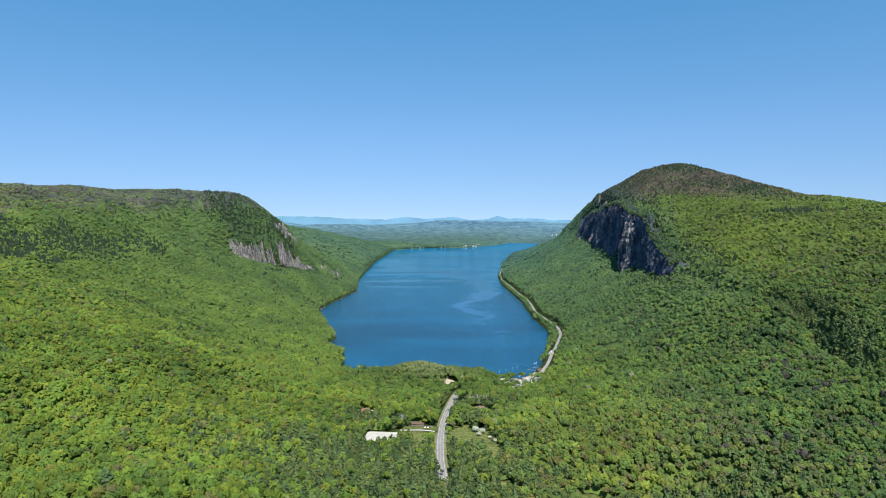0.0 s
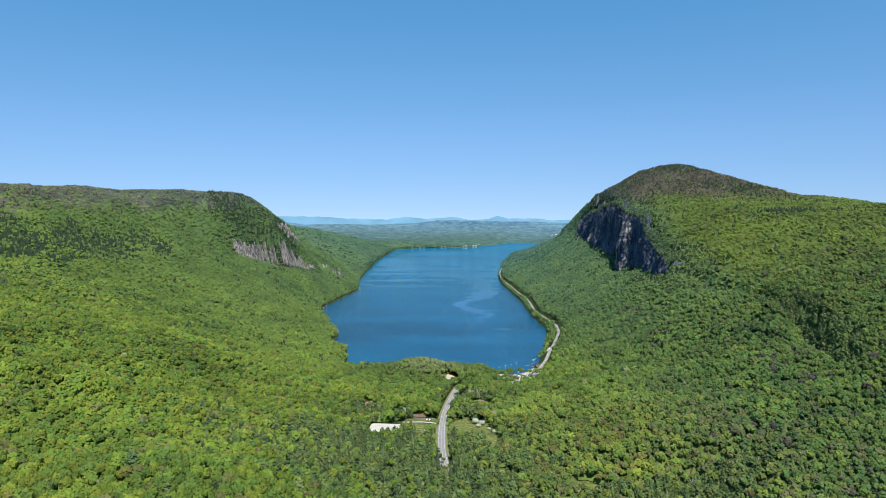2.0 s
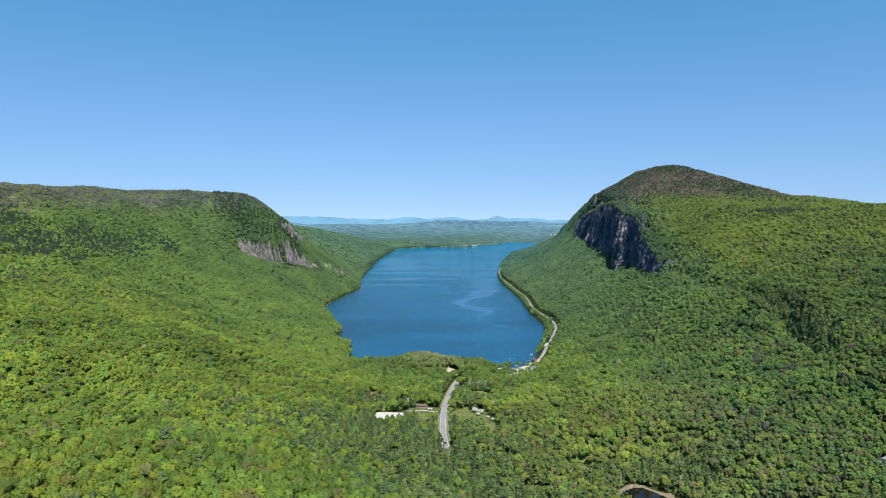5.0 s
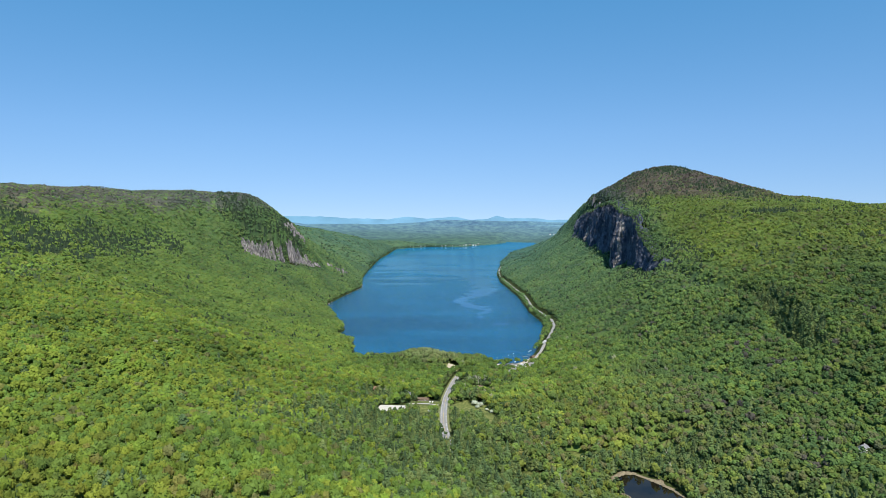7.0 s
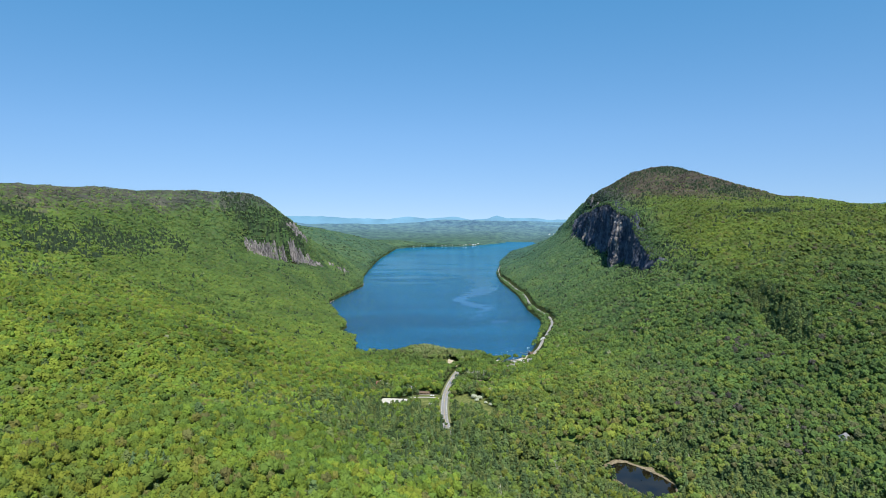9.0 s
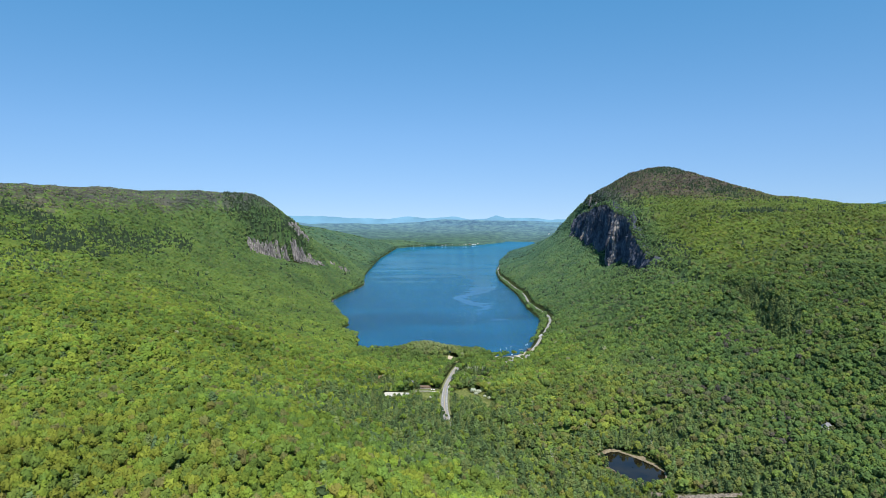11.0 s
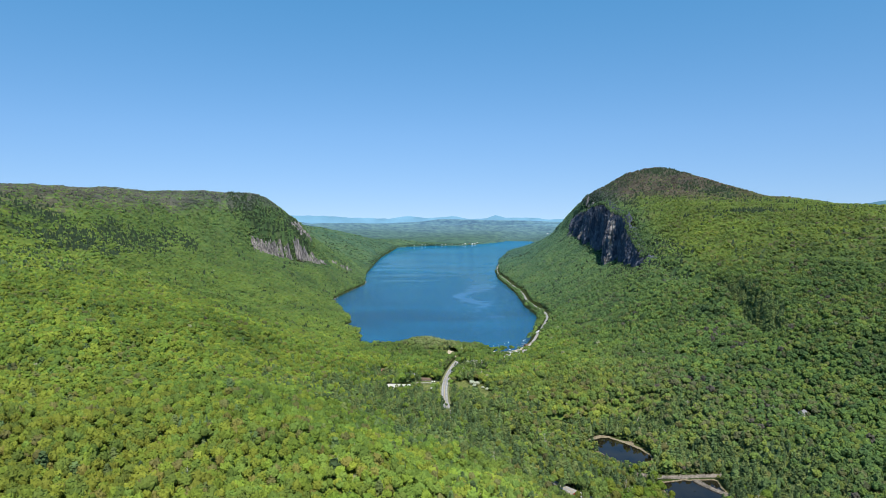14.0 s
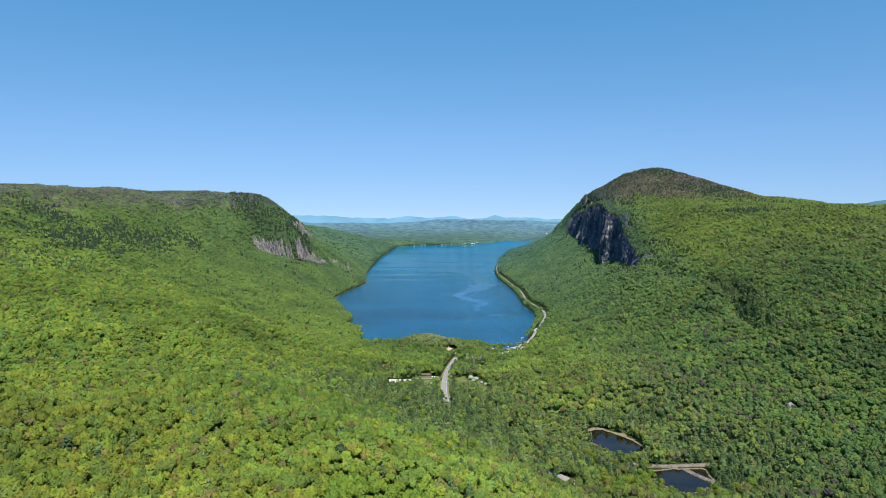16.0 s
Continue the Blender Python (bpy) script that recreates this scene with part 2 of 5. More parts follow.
# colours run bluer and paler with distance: painted haze with an added glow
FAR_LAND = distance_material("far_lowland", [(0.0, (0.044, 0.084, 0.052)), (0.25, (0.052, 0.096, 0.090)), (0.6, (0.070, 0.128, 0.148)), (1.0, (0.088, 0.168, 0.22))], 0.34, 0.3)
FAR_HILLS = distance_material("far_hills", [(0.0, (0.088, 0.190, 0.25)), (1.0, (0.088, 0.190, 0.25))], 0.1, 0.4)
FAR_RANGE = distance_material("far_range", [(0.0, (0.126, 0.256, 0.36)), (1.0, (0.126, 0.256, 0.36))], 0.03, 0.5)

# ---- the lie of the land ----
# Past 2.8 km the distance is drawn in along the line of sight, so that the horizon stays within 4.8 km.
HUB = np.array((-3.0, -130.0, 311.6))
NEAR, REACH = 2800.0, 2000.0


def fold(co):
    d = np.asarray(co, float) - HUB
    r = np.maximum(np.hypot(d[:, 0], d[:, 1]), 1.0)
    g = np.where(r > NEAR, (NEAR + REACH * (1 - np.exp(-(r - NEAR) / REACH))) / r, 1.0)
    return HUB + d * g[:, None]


# Lines along which the slopes break, south to north: y, x, height over the lake.
WEST_SHORE = [(-900, 140, 45), (200, 115, 40), (344, 95, 40), (430, 85, 30), (540, 40, 31), (680, -60, 31), (800, -90, 24), (950, -100, 18), (1080, -120, 10), (1230, -190, 0.6), (1290, -200, 0.6), (1380, -214, 0.6), (1425, -220, 0.6), (1455, -250, 0.6), (1490, -276, 0.6), (1540, -270, 0.6), (1590, -264, 0.6), (1680, -292, 0.6), (1800, -330, 0.6), (1990, -394, 0.6), (2080, -402, 0.6), (2327, -376, 0.6), (2560, -347, 0.6), (2970, -397, 0.6), (4195, -440, 0.6), (5450, -410, 0.6), (8000, -400, 0.6)]
WEST_BENCH = [(-900, 0, 110), (200, -45, 100), (290, -45, 103), (344, -15, 78), (430, 0, 58), (540, -100, 50), (680, -200, 54), (800, -258, 54), (950, -270, 58), (1081, -273, 38), (1250, -330, 30), (1500, -400, 26), (1660, -420, 28), (2045, -480, 50), (2200, -503, 86), (2350, -470, 70), (2560, -423, 41), (2740, -460, 80), (3300, -560, 75), (4500, -560, 85), (5400, -500, 30), (8000, -700, 30)]
WEST_FOOT = [(-900, -150, 125), (200, -148, 117), (290, -134, 124), (430, -200, 112), (540, -222, 92), (680, -300, 94), (800, -330, 76), (950, -360, 92), (1081, -380, 75), (1250, -450, 70), (1500, -560, 58), (1660, -620, 85), (2045, -690, 150), (2200, -735, 165), (2260, -680, 132), (2310, -580, 125), (2400, -508, 101), (2450, -495, 92), (2560, -480, 80), (2740, -547, 145), (3300, -700, 110), (4000, -760, 150), (4500, -760, 155), (5400, -650, 70), (8000, -900, 40)]
WEST_TOP = [(-900, -230, 135), (200, -229, 121), (430, -312, 122), (540, -301, 103), (680, -400, 124), (800, -400, 115), (950, -414, 112), (1081, -480, 115), (1250, -560, 110), (1500, -672, 102), (1660, -720, 130), (2045, -725, 170), (2200, -750, 230), (2260, -698, 214), (2310, -598, 240), (2380, -552, 198), (2450, -522, 146), (2560, -520, 110), (2740, -600, 185), (3300, -800, 140), (4000, -860, 190), (4500, -880, 178), (5400, -800, 90), (8000, -1000, 50)]
WEST_UPPER = [(-900, -450, 160), (200, -450, 148), (430, -454, 134), (680, -522, 152), (950, -640, 172), (1250, -750, 170), (1500, -800, 180), (1660, -891, 205), (2045, -884, 257), (2200, -800, 314), (2290, -690, 335), (2350, -640, 292), (2450, -600, 257), (2560, -600, 210), (2740, -680, 225), (3300, -950, 190), (4000, -980, 220), (4500, -1080, 205), (5400, -1000, 120), (8000, -1200, 60)]
WEST_RIDGE = [(-900, -800, 190), (200, -800, 185), (680, -850, 200), (1086, -880, 200), (1540, -988, 262), (1700, -1000, 295), (2045, -1000, 352), (2200, -860, 364), (2290, -760, 383), (2400, -740, 372), (2560, -720, 324), (2740, -800, 300), (3300, -1150, 220), (4000, -1200, 240), (4500, -1400, 220), (5400, -1300, 150), (8000, -1500, 80)]
WEST_FAR = [(-900, -1600, 250), (200, -1600, 260), (1080, -1250, 310), (1700, -1150, 372), (2045, -1150, 383), (2290, -1000, 386), (2560, -1000, 340), (3300, -1500, 230), (4500, -2100, 200), (8000, -2400, 100)]
EAST_SHORE = [(-900, 160, 40), (200, 135, 30), (400, 150, 22), (550, 165, 22), (680, 110, 27), (800, 60, 23), (920, 60, 16), (1060, 125, 6), (1120, 176, 4), (1190, 168, 0.6), (1240, 181, 0.6), (1300, 200, 0.6), (1336, 210, 0.6), (1450, 238, 0.6), (1594, 268, 0.6), (1709, 279, 0.6), (1892, 268, 0.6), (2253, 277, 0.6), (2783, 257, 0.6), (3155, 270, 0.6), (3923, 365, 0.6), (4766, 507, 0.6), (6000, 900, 0.6), (8000, 1200, 0.6)]
EAST_BENCH = [(-900, 300, 55), (200, 300, 45), (400, 345, 36), (550, 340, 42), (680, 325, 60), (800, 322, 62), (920, 380, 72), (1060, 347, 62), (1300, 369, 82), (1600, 400, 65), (1800, 430, 70), (2030, 440, 72), (2330, 440, 80), (2700, 430, 85), (3200, 460, 80), (3600, 500, 70), (4500, 650, 50), (8000, 1400, 30)]
EAST_FOOT = [(-900, 480, 90), (200, 480, 75), (400, 480, 66), (550, 476, 66), (680, 470, 86), (800, 514, 106), (920, 538, 132), (1060, 440, 126), (1200, 470, 150), (1300, 500, 172), (1420, 520, 180), (1600, 562, 158), (1800, 590, 155), (2030, 600, 148), (2150, 601, 162), (2250, 610, 176), (2500, 620, 198), (2800, 620, 205), (3200, 610, 190), (3600, 650, 170), (4500, 800, 110), (8000, 1600, 40)]
EAST_TOP = [(-900, 560, 110), (200, 560, 95), (400, 560, 88), (550, 545, 94), (680, 545, 108), (800, 557, 138), (920, 562, 172), (1060, 520, 168), (1200, 540, 178), (1300, 525, 190), (1420, 535, 200), (1485, 555, 208), (1600, 575, 226), (1690, 592, 233), (1750, 603, 247), (1825, 607, 271), (1862, 610, 308), (1960, 614, 314), (2030, 617, 316), (2150, 618, 345), (2250, 628, 355), (2500, 638, 388), (2800, 650, 370), (3200, 660, 288), (3600, 690, 230), (4500, 870, 150), (8000, 1700, 50)]
EAST_UPPER = [(-900, 800, 170), (200, 800, 150), (400, 800, 150), (680, 720, 165), (920, 722, 196), (1060, 640, 205), (1300, 680, 240), (1480, 802, 293), (1660, 740, 322), (1800, 760, 335), (2040, 809, 372), (2200, 800, 430), (2330, 800, 472), (2500, 780, 470), (2700, 760, 426), (3200, 800, 325), (3600, 860, 265), (4500, 1100, 165), (8000, 1900, 70)]
EAST_RIDGE = [(-900, 1300, 250), (200, 1300, 240), (680, 1200, 240), (1060, 1100, 290), (1300, 1000, 300), (1480, 1000, 318), (1760, 968, 340), (2040, 980, 395), (2330, 880, 487), (2500, 870, 484), (2800, 850, 424), (3200, 950, 320), (3600, 1050, 250), (4500, 1400, 150), (8000, 2200, 80)]
EAST_FAR = [(-900, 2600, 250), (200, 2600, 250), (1300, 1900, 330), (1760, 1500, 310), (2100, 1300, 332), (2330, 1250, 346), (2600, 1250, 315), (3200, 1600, 250), (4500, 2300, 150), (8000, 3000, 90)]
FLOOR = [(-900, 40), (400, 27), (550, 27), (650, 34), (800, 24), (950, 14), (1060, 8), (1200, 3.5), (1240, 0.9), (1270, -9), (8000, -9)]
FAR_SHORE = [(-3200, 5300), (-420, 5450), (-200, 5700), (237, 5850), (500, 6300), (620, 6560), (748, 7500), (1173, 8500), (3200, 8900)]

CELL = 10.0
GX, GY = np.arange(-3200, 3201, CELL), np.arange(-900, 9001, CELL)


def wave_noise(x, y, size, seed):
    """Smooth random relief, about -1 to 1, from a lattice of the given size."""
    rng = np.random.default_rng(seed)
    lat = rng.uniform(-1, 1, (128, 128))
    u, v = np.asarray(x) / size + 1000, np.asarray(y) / size + 1000
    i, j = np.floor(u).astype(int), np.floor(v).astype(int)
    a, b = u - i, v - j
    a, b = a * a * (3 - 2 * a), b * b * (3 - 2 * b)
    q = lambda m, n: lat[m % 128, n % 128]
    return (q(i, j) * (1 - a) + q(i + 1, j) * a) * (1 - b) + (q(i, j + 1) * (1 - a) + q(i + 1, j + 1) * a) * b


def along(line, y, k):
    return np.interp(y, [p[0] for p in line], [p[k] for p in line])


def lay_land():
    lines = [WEST_FAR, WEST_RIDGE, WEST_UPPER, WEST_TOP, WEST_FOOT, WEST_BENCH, WEST_SHORE, EAST_SHORE, EAST_BENCH, EAST_FOOT, EAST_TOP, EAST_UPPER, EAST_RIDGE, EAST_FAR]
    kx = np.stack([along(l, GY, 1) for l in lines], 1)
    kz = np.stack([along(l, GY, 2) for l in lines], 1)
    fl = along(FLOOR, GY, 1)
    bx = np.stack([kx[:, 6] + 22, kx[:, 7] - 22], 1)
    kx = np.concatenate([kx[:, :7], bx, kx[:, 7:]], 1)
    kz = np.concatenate([kz[:, :7], np.stack([fl, fl], 1), kz[:, 7:]], 1)
    kx = np.maximum.accumulate(kx, 1) + np.arange(16) * 0.01
    z = np.stack([np.interp(GX, kx[i], kz[i]) for i in range(len(GY))])
    X, Y = np.meshgrid(GX, GY)
    # lowland past the head of the lake
    past = Y - np.interp(X, [p[0] for p in FAR_SHORE], [p[1] for p in FAR_SHORE])
    plain = 4 + 26 * np.clip(past / 500, 0, 1) + (40 * (wave_noise(X, Y, 700, 3) + 0.6)) * np.clip(past / 900, 0, 1)
    mixv = np.clip(past / 300, 0, 1)
    z = np.where(past > 0, np.maximum(z * (1 - 0.5 * mixv), plain), z)
    z = z - 0.075 * np.clip(X - kx[:, -1:], 0, 900) + 0.05 * np.clip(kx[:, :1] - 130 - X, 0, 500)
    # soften the breaks, add folds and hummocks on the slopes
    for _ in range(1):
        z[1:-1] = 0.25 * z[:-2] + 0.5 * z[1:-1] + 0.25 * z[2:]
        z[:, 1:-1] = 0.25 * z[:, :-2] + 0.5 * z[:, 1:-1] + 0.25 * z[:, 2:]
    rough = np.clip((z - 12) / 60, 0, 1)
    z = z + rough * (5.0 * wave_noise(X, Y, 160, 5) + 4.5 * wave_noise(X, Y, 60, 6) + 2.0 * wave_noise(X, Y, 28, 7))
    z = z + np.clip(z / 6, 0, 1) * np.clip((30 - z) / 20, 0, 1) * (1.2 * wave_noise(X, Y, 70, 8))
    # eastern shoulder of the spur below the flight
    z = z + 17 * np.exp(-(((X - 78) / 50) ** 2 + ((Y - 250) / 75) ** 2))
    # knoll between the road and the lake
    z = z + 25 * np.exp(-(((X + 45) / 60) ** 2 + ((Y - 1165) / 42) ** 2))
    # a cleft runs down the eastern slope
    cleft = np.array([(538, 1440), (522, 1340), (518, 1230), (524, 1150), (536, 1060), (546, 985), (538, 900), (531, 850), (533, 800)], float)
    d = np.full(X.shape, 1e9)
    for a, b in zip(cleft[:-1], cleft[1:]):
        e = b - a
        t = np.clip(((X - a[0]) * e[0] + (Y - a[1]) * e[1]) / (e @ e), 0, 1)
        d = np.minimum(d, np.hypot(X - a[0] - t * e[0], Y - a[1] - t * e[1]))
    z = z - 34 * np.exp(-(d / 15) ** 2) * np.clip((1160 - Y) / 250, 0.45, 1) * np.clip((1450 - Y) / 60, 0, 1)
    # flat bottom of the two ponds
    for cx, cy, rx, ry in ((214, 540, 70, 90), (260, 424, 75, 66)):
        w = np.clip(1.6 - np.hypot((X - cx) / rx, (Y - cy) / ry), 0, 0.5) * 2
        z = z * (1 - w) + 19.3 * w
    # flat ground behind the beach, and the cove before it
    w = np.clip(1.5 - np.maximum(np.abs(X - 140) / 44, np.abs(Y - 1118) / 70), 0, 0.5) * 2
    z = z * (1 - w) + 3.0 * w
    w = np.clip((X - 86) / 14, 0, 1) * np.clip((Y - 1186) / 10, 0, 1) * np.clip((kx[:, 9:10] - 2 - X) / 10, 0, 1) * np.clip((1400 - Y) / 50, 0, 1)
    z = z * (1 - w) - 6.0 * w
    # level pads: parking place, road
    w = np.clip(1.5 - np.maximum(np.abs(X + 72) / 46, np.abs(Y - 816) / 34), 0, 0.5) * 2
    z = z * (1 - w) + 23.5 * w
    return z


LAND = lay_land()


def land(x, y):
    u = np.clip((np.asarray(x, float) - GX[0]) / CELL, 0, len(GX) - 1.001)
    v = np.clip((np.asarray(y, float) - GY[0]) / CELL, 0, len(GY) - 1.001)
    i, j = u.astype(int), v.astype(int)
    a, b = u - i, v - j
    return (LAND[j, i] * (1 - a) + LAND[j, i + 1] * a) * (1 - b) + (LAND[j + 1, i] * (1 - a) + LAND[j + 1, i + 1] * a) * b


def mesh_object(name, co, faces, mat, parent=None, label="", smooth=False):
    me = bpy.data.meshes.new(name)
    me.from_pydata([tuple(c) for c in co], [], [tuple(f) for f in faces])
    me.materials.append(mat)
    if smooth:
        me.shade_smooth()
    ob = new(name, me)
    if parent:
        ob.parent = parent
    if label:
        ob["label"] = label
    return ob


def grid_faces(n, k):
    idx = np.arange(n * k).reshape(n, k)
    return np.stack([idx[:-1, :-1], idx[:-1, 1:], idx[1:, 1:], idx[1:, :-1]], -1).reshape(-1, 4)


def part(name, bm, mat, parent=None, label=""):
    me = bpy.data.meshes.new(name)
    bmesh.ops.recalc_face_normals(bm, faces=bm.faces)
    bm.to_mesh(me)
    bm.free()
    me.materials.append(mat)
    ob = new(name, me)
    if parent:
        ob.parent = parent
    if label:
        ob["label"] = label
    return ob


MEADOWS = [(-34, 818, 30, 20), (-104, 900, 16, 18), (-62, 890, 11, 14), (12, 1118, 18, 24), (-30, 856, 24, 14), (150, 1152, 22, 20), (-90, 778, 16, 10), (190, 1230, 20, 40), (30, 1000, 12, 14), (36, 812, 32, 54), (60, 752, 12, 40), (92, 556, 11, 16), (62, 640, 9, 14), (-30, 770, 12, 24), (150, 625, 20, 14)]


def meadow_at(x, y):
    w = np.zeros(np.shape(x))
    e = 0.22 * wave_noise(x, y, 14, 21) + 0.15 * wave_noise(x, y, 6, 22)
    for cx, cy, rx, ry in MEADOWS:
        w = np.maximum(w, np.clip((1.1 + e - np.hypot((x - cx) / rx, (y - cy) / ry)) * 5, 0, 1))
    return w


def build_ground():
    ang = np.radians(np.concatenate([np.arange(-180, -44, 6.0), np.arange(-44, 44, 0.4), np.arange(44, 180, 6.0), [180.0]]))
    rad = np.concatenate([[0.5], np.geomspace(60, 700, 50), np.arange(716, 1400, 16.0), np.arange(1400, 2900, 12.0), np.geomspace(2900, 14000, 64)])
    A, R = np.meshgrid(ang, rad)
    X, Y = HUB[0] + R * np.sin(A), HUB[1] + R * np.cos(A)
    Z = land(X, Y)
    far = np.clip((R - 6500) / 4000, 0, 1)
    Z = Z * (1 - far) + far * (60 + 55 * wave_noise(X, Y, 1500, 11) + 25 * wave_noise(X, Y, 500, 12) + 40 * np.clip((R - 9000) / 5000, 0, 1))
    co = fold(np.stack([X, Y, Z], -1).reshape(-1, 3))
    ob = mesh_object("ground", co, grid_faces(*X.shape), ground_material(), smooth=True)
    at = ob.data.attributes.new("meadow", "FLOAT", "POINT")
    at.data.foreach_set("value", meadow_at(X.ravel(), Y.ravel()).astype(np.float32))
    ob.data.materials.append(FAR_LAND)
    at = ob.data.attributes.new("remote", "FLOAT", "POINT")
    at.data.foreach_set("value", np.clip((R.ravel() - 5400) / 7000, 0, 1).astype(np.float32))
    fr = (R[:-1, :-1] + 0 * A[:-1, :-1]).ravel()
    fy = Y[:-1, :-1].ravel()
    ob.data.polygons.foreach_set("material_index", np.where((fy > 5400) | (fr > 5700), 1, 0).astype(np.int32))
    tagged(ob, "wooded valley floor, mountain slopes and far lowland", "ground", kind="structure")


build_ground()


def build_lake():
    ang = np.radians(np.arange(-24, 24.01, 0.5))
    rad = np.geomspace(1150, 9000, 130)
    A, R = np.meshgrid(ang, rad)
    X, Y = HUB[0] + R * np.sin(A), HUB[1] + R * np.cos(A)
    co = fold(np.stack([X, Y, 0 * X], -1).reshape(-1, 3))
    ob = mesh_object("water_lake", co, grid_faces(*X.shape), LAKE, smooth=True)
    tagged(ob, "deep blue lake with wind ripples between wooded mountains", "lake", kind="structure")


build_lake()


def build_range(name, dist, crests, base, mat, label, seed):
    """A far ridge: crest heights in degrees over the level line at bearings in degrees."""
    b = np.linspace(-44, 44, 353)
    h = np.interp(b, [c[0] for c in crests], [c[1] for c in crests]) + 0.03 * wave_noise(b * 10, 0 * b, 6, seed) + 0.015 * wave_noise(b * 10, 0 * b, 2, seed + 1)
    rows = []
    for k, f in enumerate(np.linspace(0, 1, 6)):
        r = dist + 25 * f + 6 * wave_noise(b * 10, 0 * b + 40 * k, 5, seed + 2)
        e = base + (h - base) * f
        rows.append(np.stack([HUB[0] + r * np.sin(np.radians(b)), HUB[1] + r * np.cos(np.radians(b)), HUB[2] + r * np.tan(np.radians(e))], -1))
    ob = mesh_object(name, np.concatenate(rows), grid_faces(6, len(b)), mat, smooth=True)
    tagged(ob, label, "hills", kind="structure")


build_range("backdrop_hills", 4806, [(-44, -0.9), (-14, -0.95), (-8, -1.1), (0, -1.15), (6, -1.0), (12, -1.05), (44, -0.9)], -3.0, FAR_HILLS, "low wooded hills on the horizon, painted haze blue", 31)
build_range("backdrop_range", 4835, [(-44, -0.6), (-13, -0.27), (-11, -0.3), (-9, -0.42), (-5, -0.55), (-3.1, -0.32), (-1.5, -0.5), (1.2, -0.33), (2.4, -0.62), (4.0, -0.5), (4.75, -0.20), (5.6, -0.48), (7.5, -0.42), (9.5, -0.58), (12, -0.62), (44, -0.6)], -2.5, FAR_RANGE, "mountain range on the horizon, painted pale haze blue", 35)
build_range("backdrop_east_hill", 4800, [(-44, -3.2), (31, -3.2), (32.4, 0.1), (33.8, 0.72), (35.5, 0.95), (44, 0.6)], -3.4, FAR_HILLS, "wooded hill beyond the eastern ridge, painted haze blue", 38)


CREST_EAST = [(1400, 196), (1450, 203), (1550, 213), (1650, 225), (1740, 239), (1790, 253), (1825, 270), (1858, 306), (1960, 313), (2030, 316), (2150, 348), (2250, 351), (2400, 342), (2500, 330), (2700, 312), (2800, 296), (2950, 262)]


def build_cliff(name, foot, top, crest, y0, y1, n, mat, label, side, bulges, broken, proud, taper, seed, reach=2.0):
    """A rock wall between its foot line and its crest: ribs, ledges and gullies; soil and trees break through it."""
    ys = np.linspace(y0, y1, n)
    rows = []
    fx, fz = along(foot, ys, 1), along(foot, ys, 2)
    tx, tz = along(top, ys, 1), along(top, ys, 2)
    cz = along(crest, ys, 1)
    levels = np.linspace(-0.12, 1.04, 38)
    tang = np.gradient(np.convolve(np.pad(fx, 6, mode="edge"), np.ones(13) / 13, "valid"), ys)
    nx, ny = side / np.hypot(tang, 1), -side * tang / np.hypot(tang, 1)
    run = np.cumsum(np.hypot(tang, 1)) * (ys[1] - ys[0])
    for f in levels:
        z = fz + (cz - fz) * f
        g = np.clip((z - fz) / np.maximum(tz - fz, 5), 0, 1)
        x = fx + (tx - fx) * g
        rib = 12 * np.abs(wave_noise(run, 0 * ys + f * 9, 24, seed)) + 6 * wave_noise(run, 0 * ys + f * 22, 10, seed + 1) + 2.6 * wave_noise(run, z * 0.25, 4.5, seed + 4)
        ledge = 2.2 * wave_noise(run * 0.5, z * 1.0, 9, seed + 2) + 2.0 * wave_noise(run, z, 5, seed + 3)
        out = proud + rib + ledge - broken * soil_share(ys, z, seed)
        for by, w, d, lo in bulges:
            out = out + d * np.exp(-((ys - by) / w) ** 2) * np.clip((1.1 - f) * lo, 0, 1)
        out = out - 26 * np.clip((f - reach - 0.22 * wave_noise(run, 0 * ys, 9, seed + 21)) * 9, 0, 1)
        end = np.clip(np.minimum(ys - y0, y1 - ys) / taper, 0, 1)
        out = out * end - 14 * (1 - end) - 12 * np.clip((f - 0.96) * 12, 0, 1)
        rows.append(np.stack([x + out * nx, ys + out * ny + 1.5 * wave_noise(run, z, 6, seed + 9), z], -1))
    ob = mesh_object(name, np.concatenate(rows), grid_faces(len(levels), n), mat)
    tagged(ob, label, "cliff", kind="structure")


def soil_share(y, z, seed):
    return np.clip(1.6 * wave_noise(y * 1.3, z * 0.7 + y * 0.4, 34, seed + 7) + 0.1, 0, 1)


build_cliff("cliff_east", EAST_FOOT, EAST_TOP, CREST_EAST, 1400, 2900, 380, ROCK_SHADED, "tall granite cliff above the woods, shade painted dark, with pale ribs", -1, [(1985, 20, 30, 1.6), (2040, 14, 22, 1.3), (2430, 45, 14, 1.4), (2560, 26, 16, 1.2)], 9.0, 14.0, 45, 51)
# sunlit ribs of the wall, their brightness painted as paler rock
for y0, y1, reach in ((1960, 1983, 0.66), (2026, 2051, 0.80), (1998, 2011, 0.45), (2064, 2086, 0.55), (2098, 2112, 0.42), (2446, 2460, 0.40), (2562, 2584, 0.34)):
    build_cliff("cliff_scar", EAST_FOOT, EAST_TOP, CREST_EAST, y0, y1, 34, ROCK_PALE, "cliff rib painted pale where the sun strikes it", -1, [(1985, 20, 31.5, 1.6), (2040, 14, 23.5, 1.3), (2430, 45, 15.5, 1.4), (2560, 26, 17.5, 1.2)], 13.0, 16.0, 7, 51, reach)


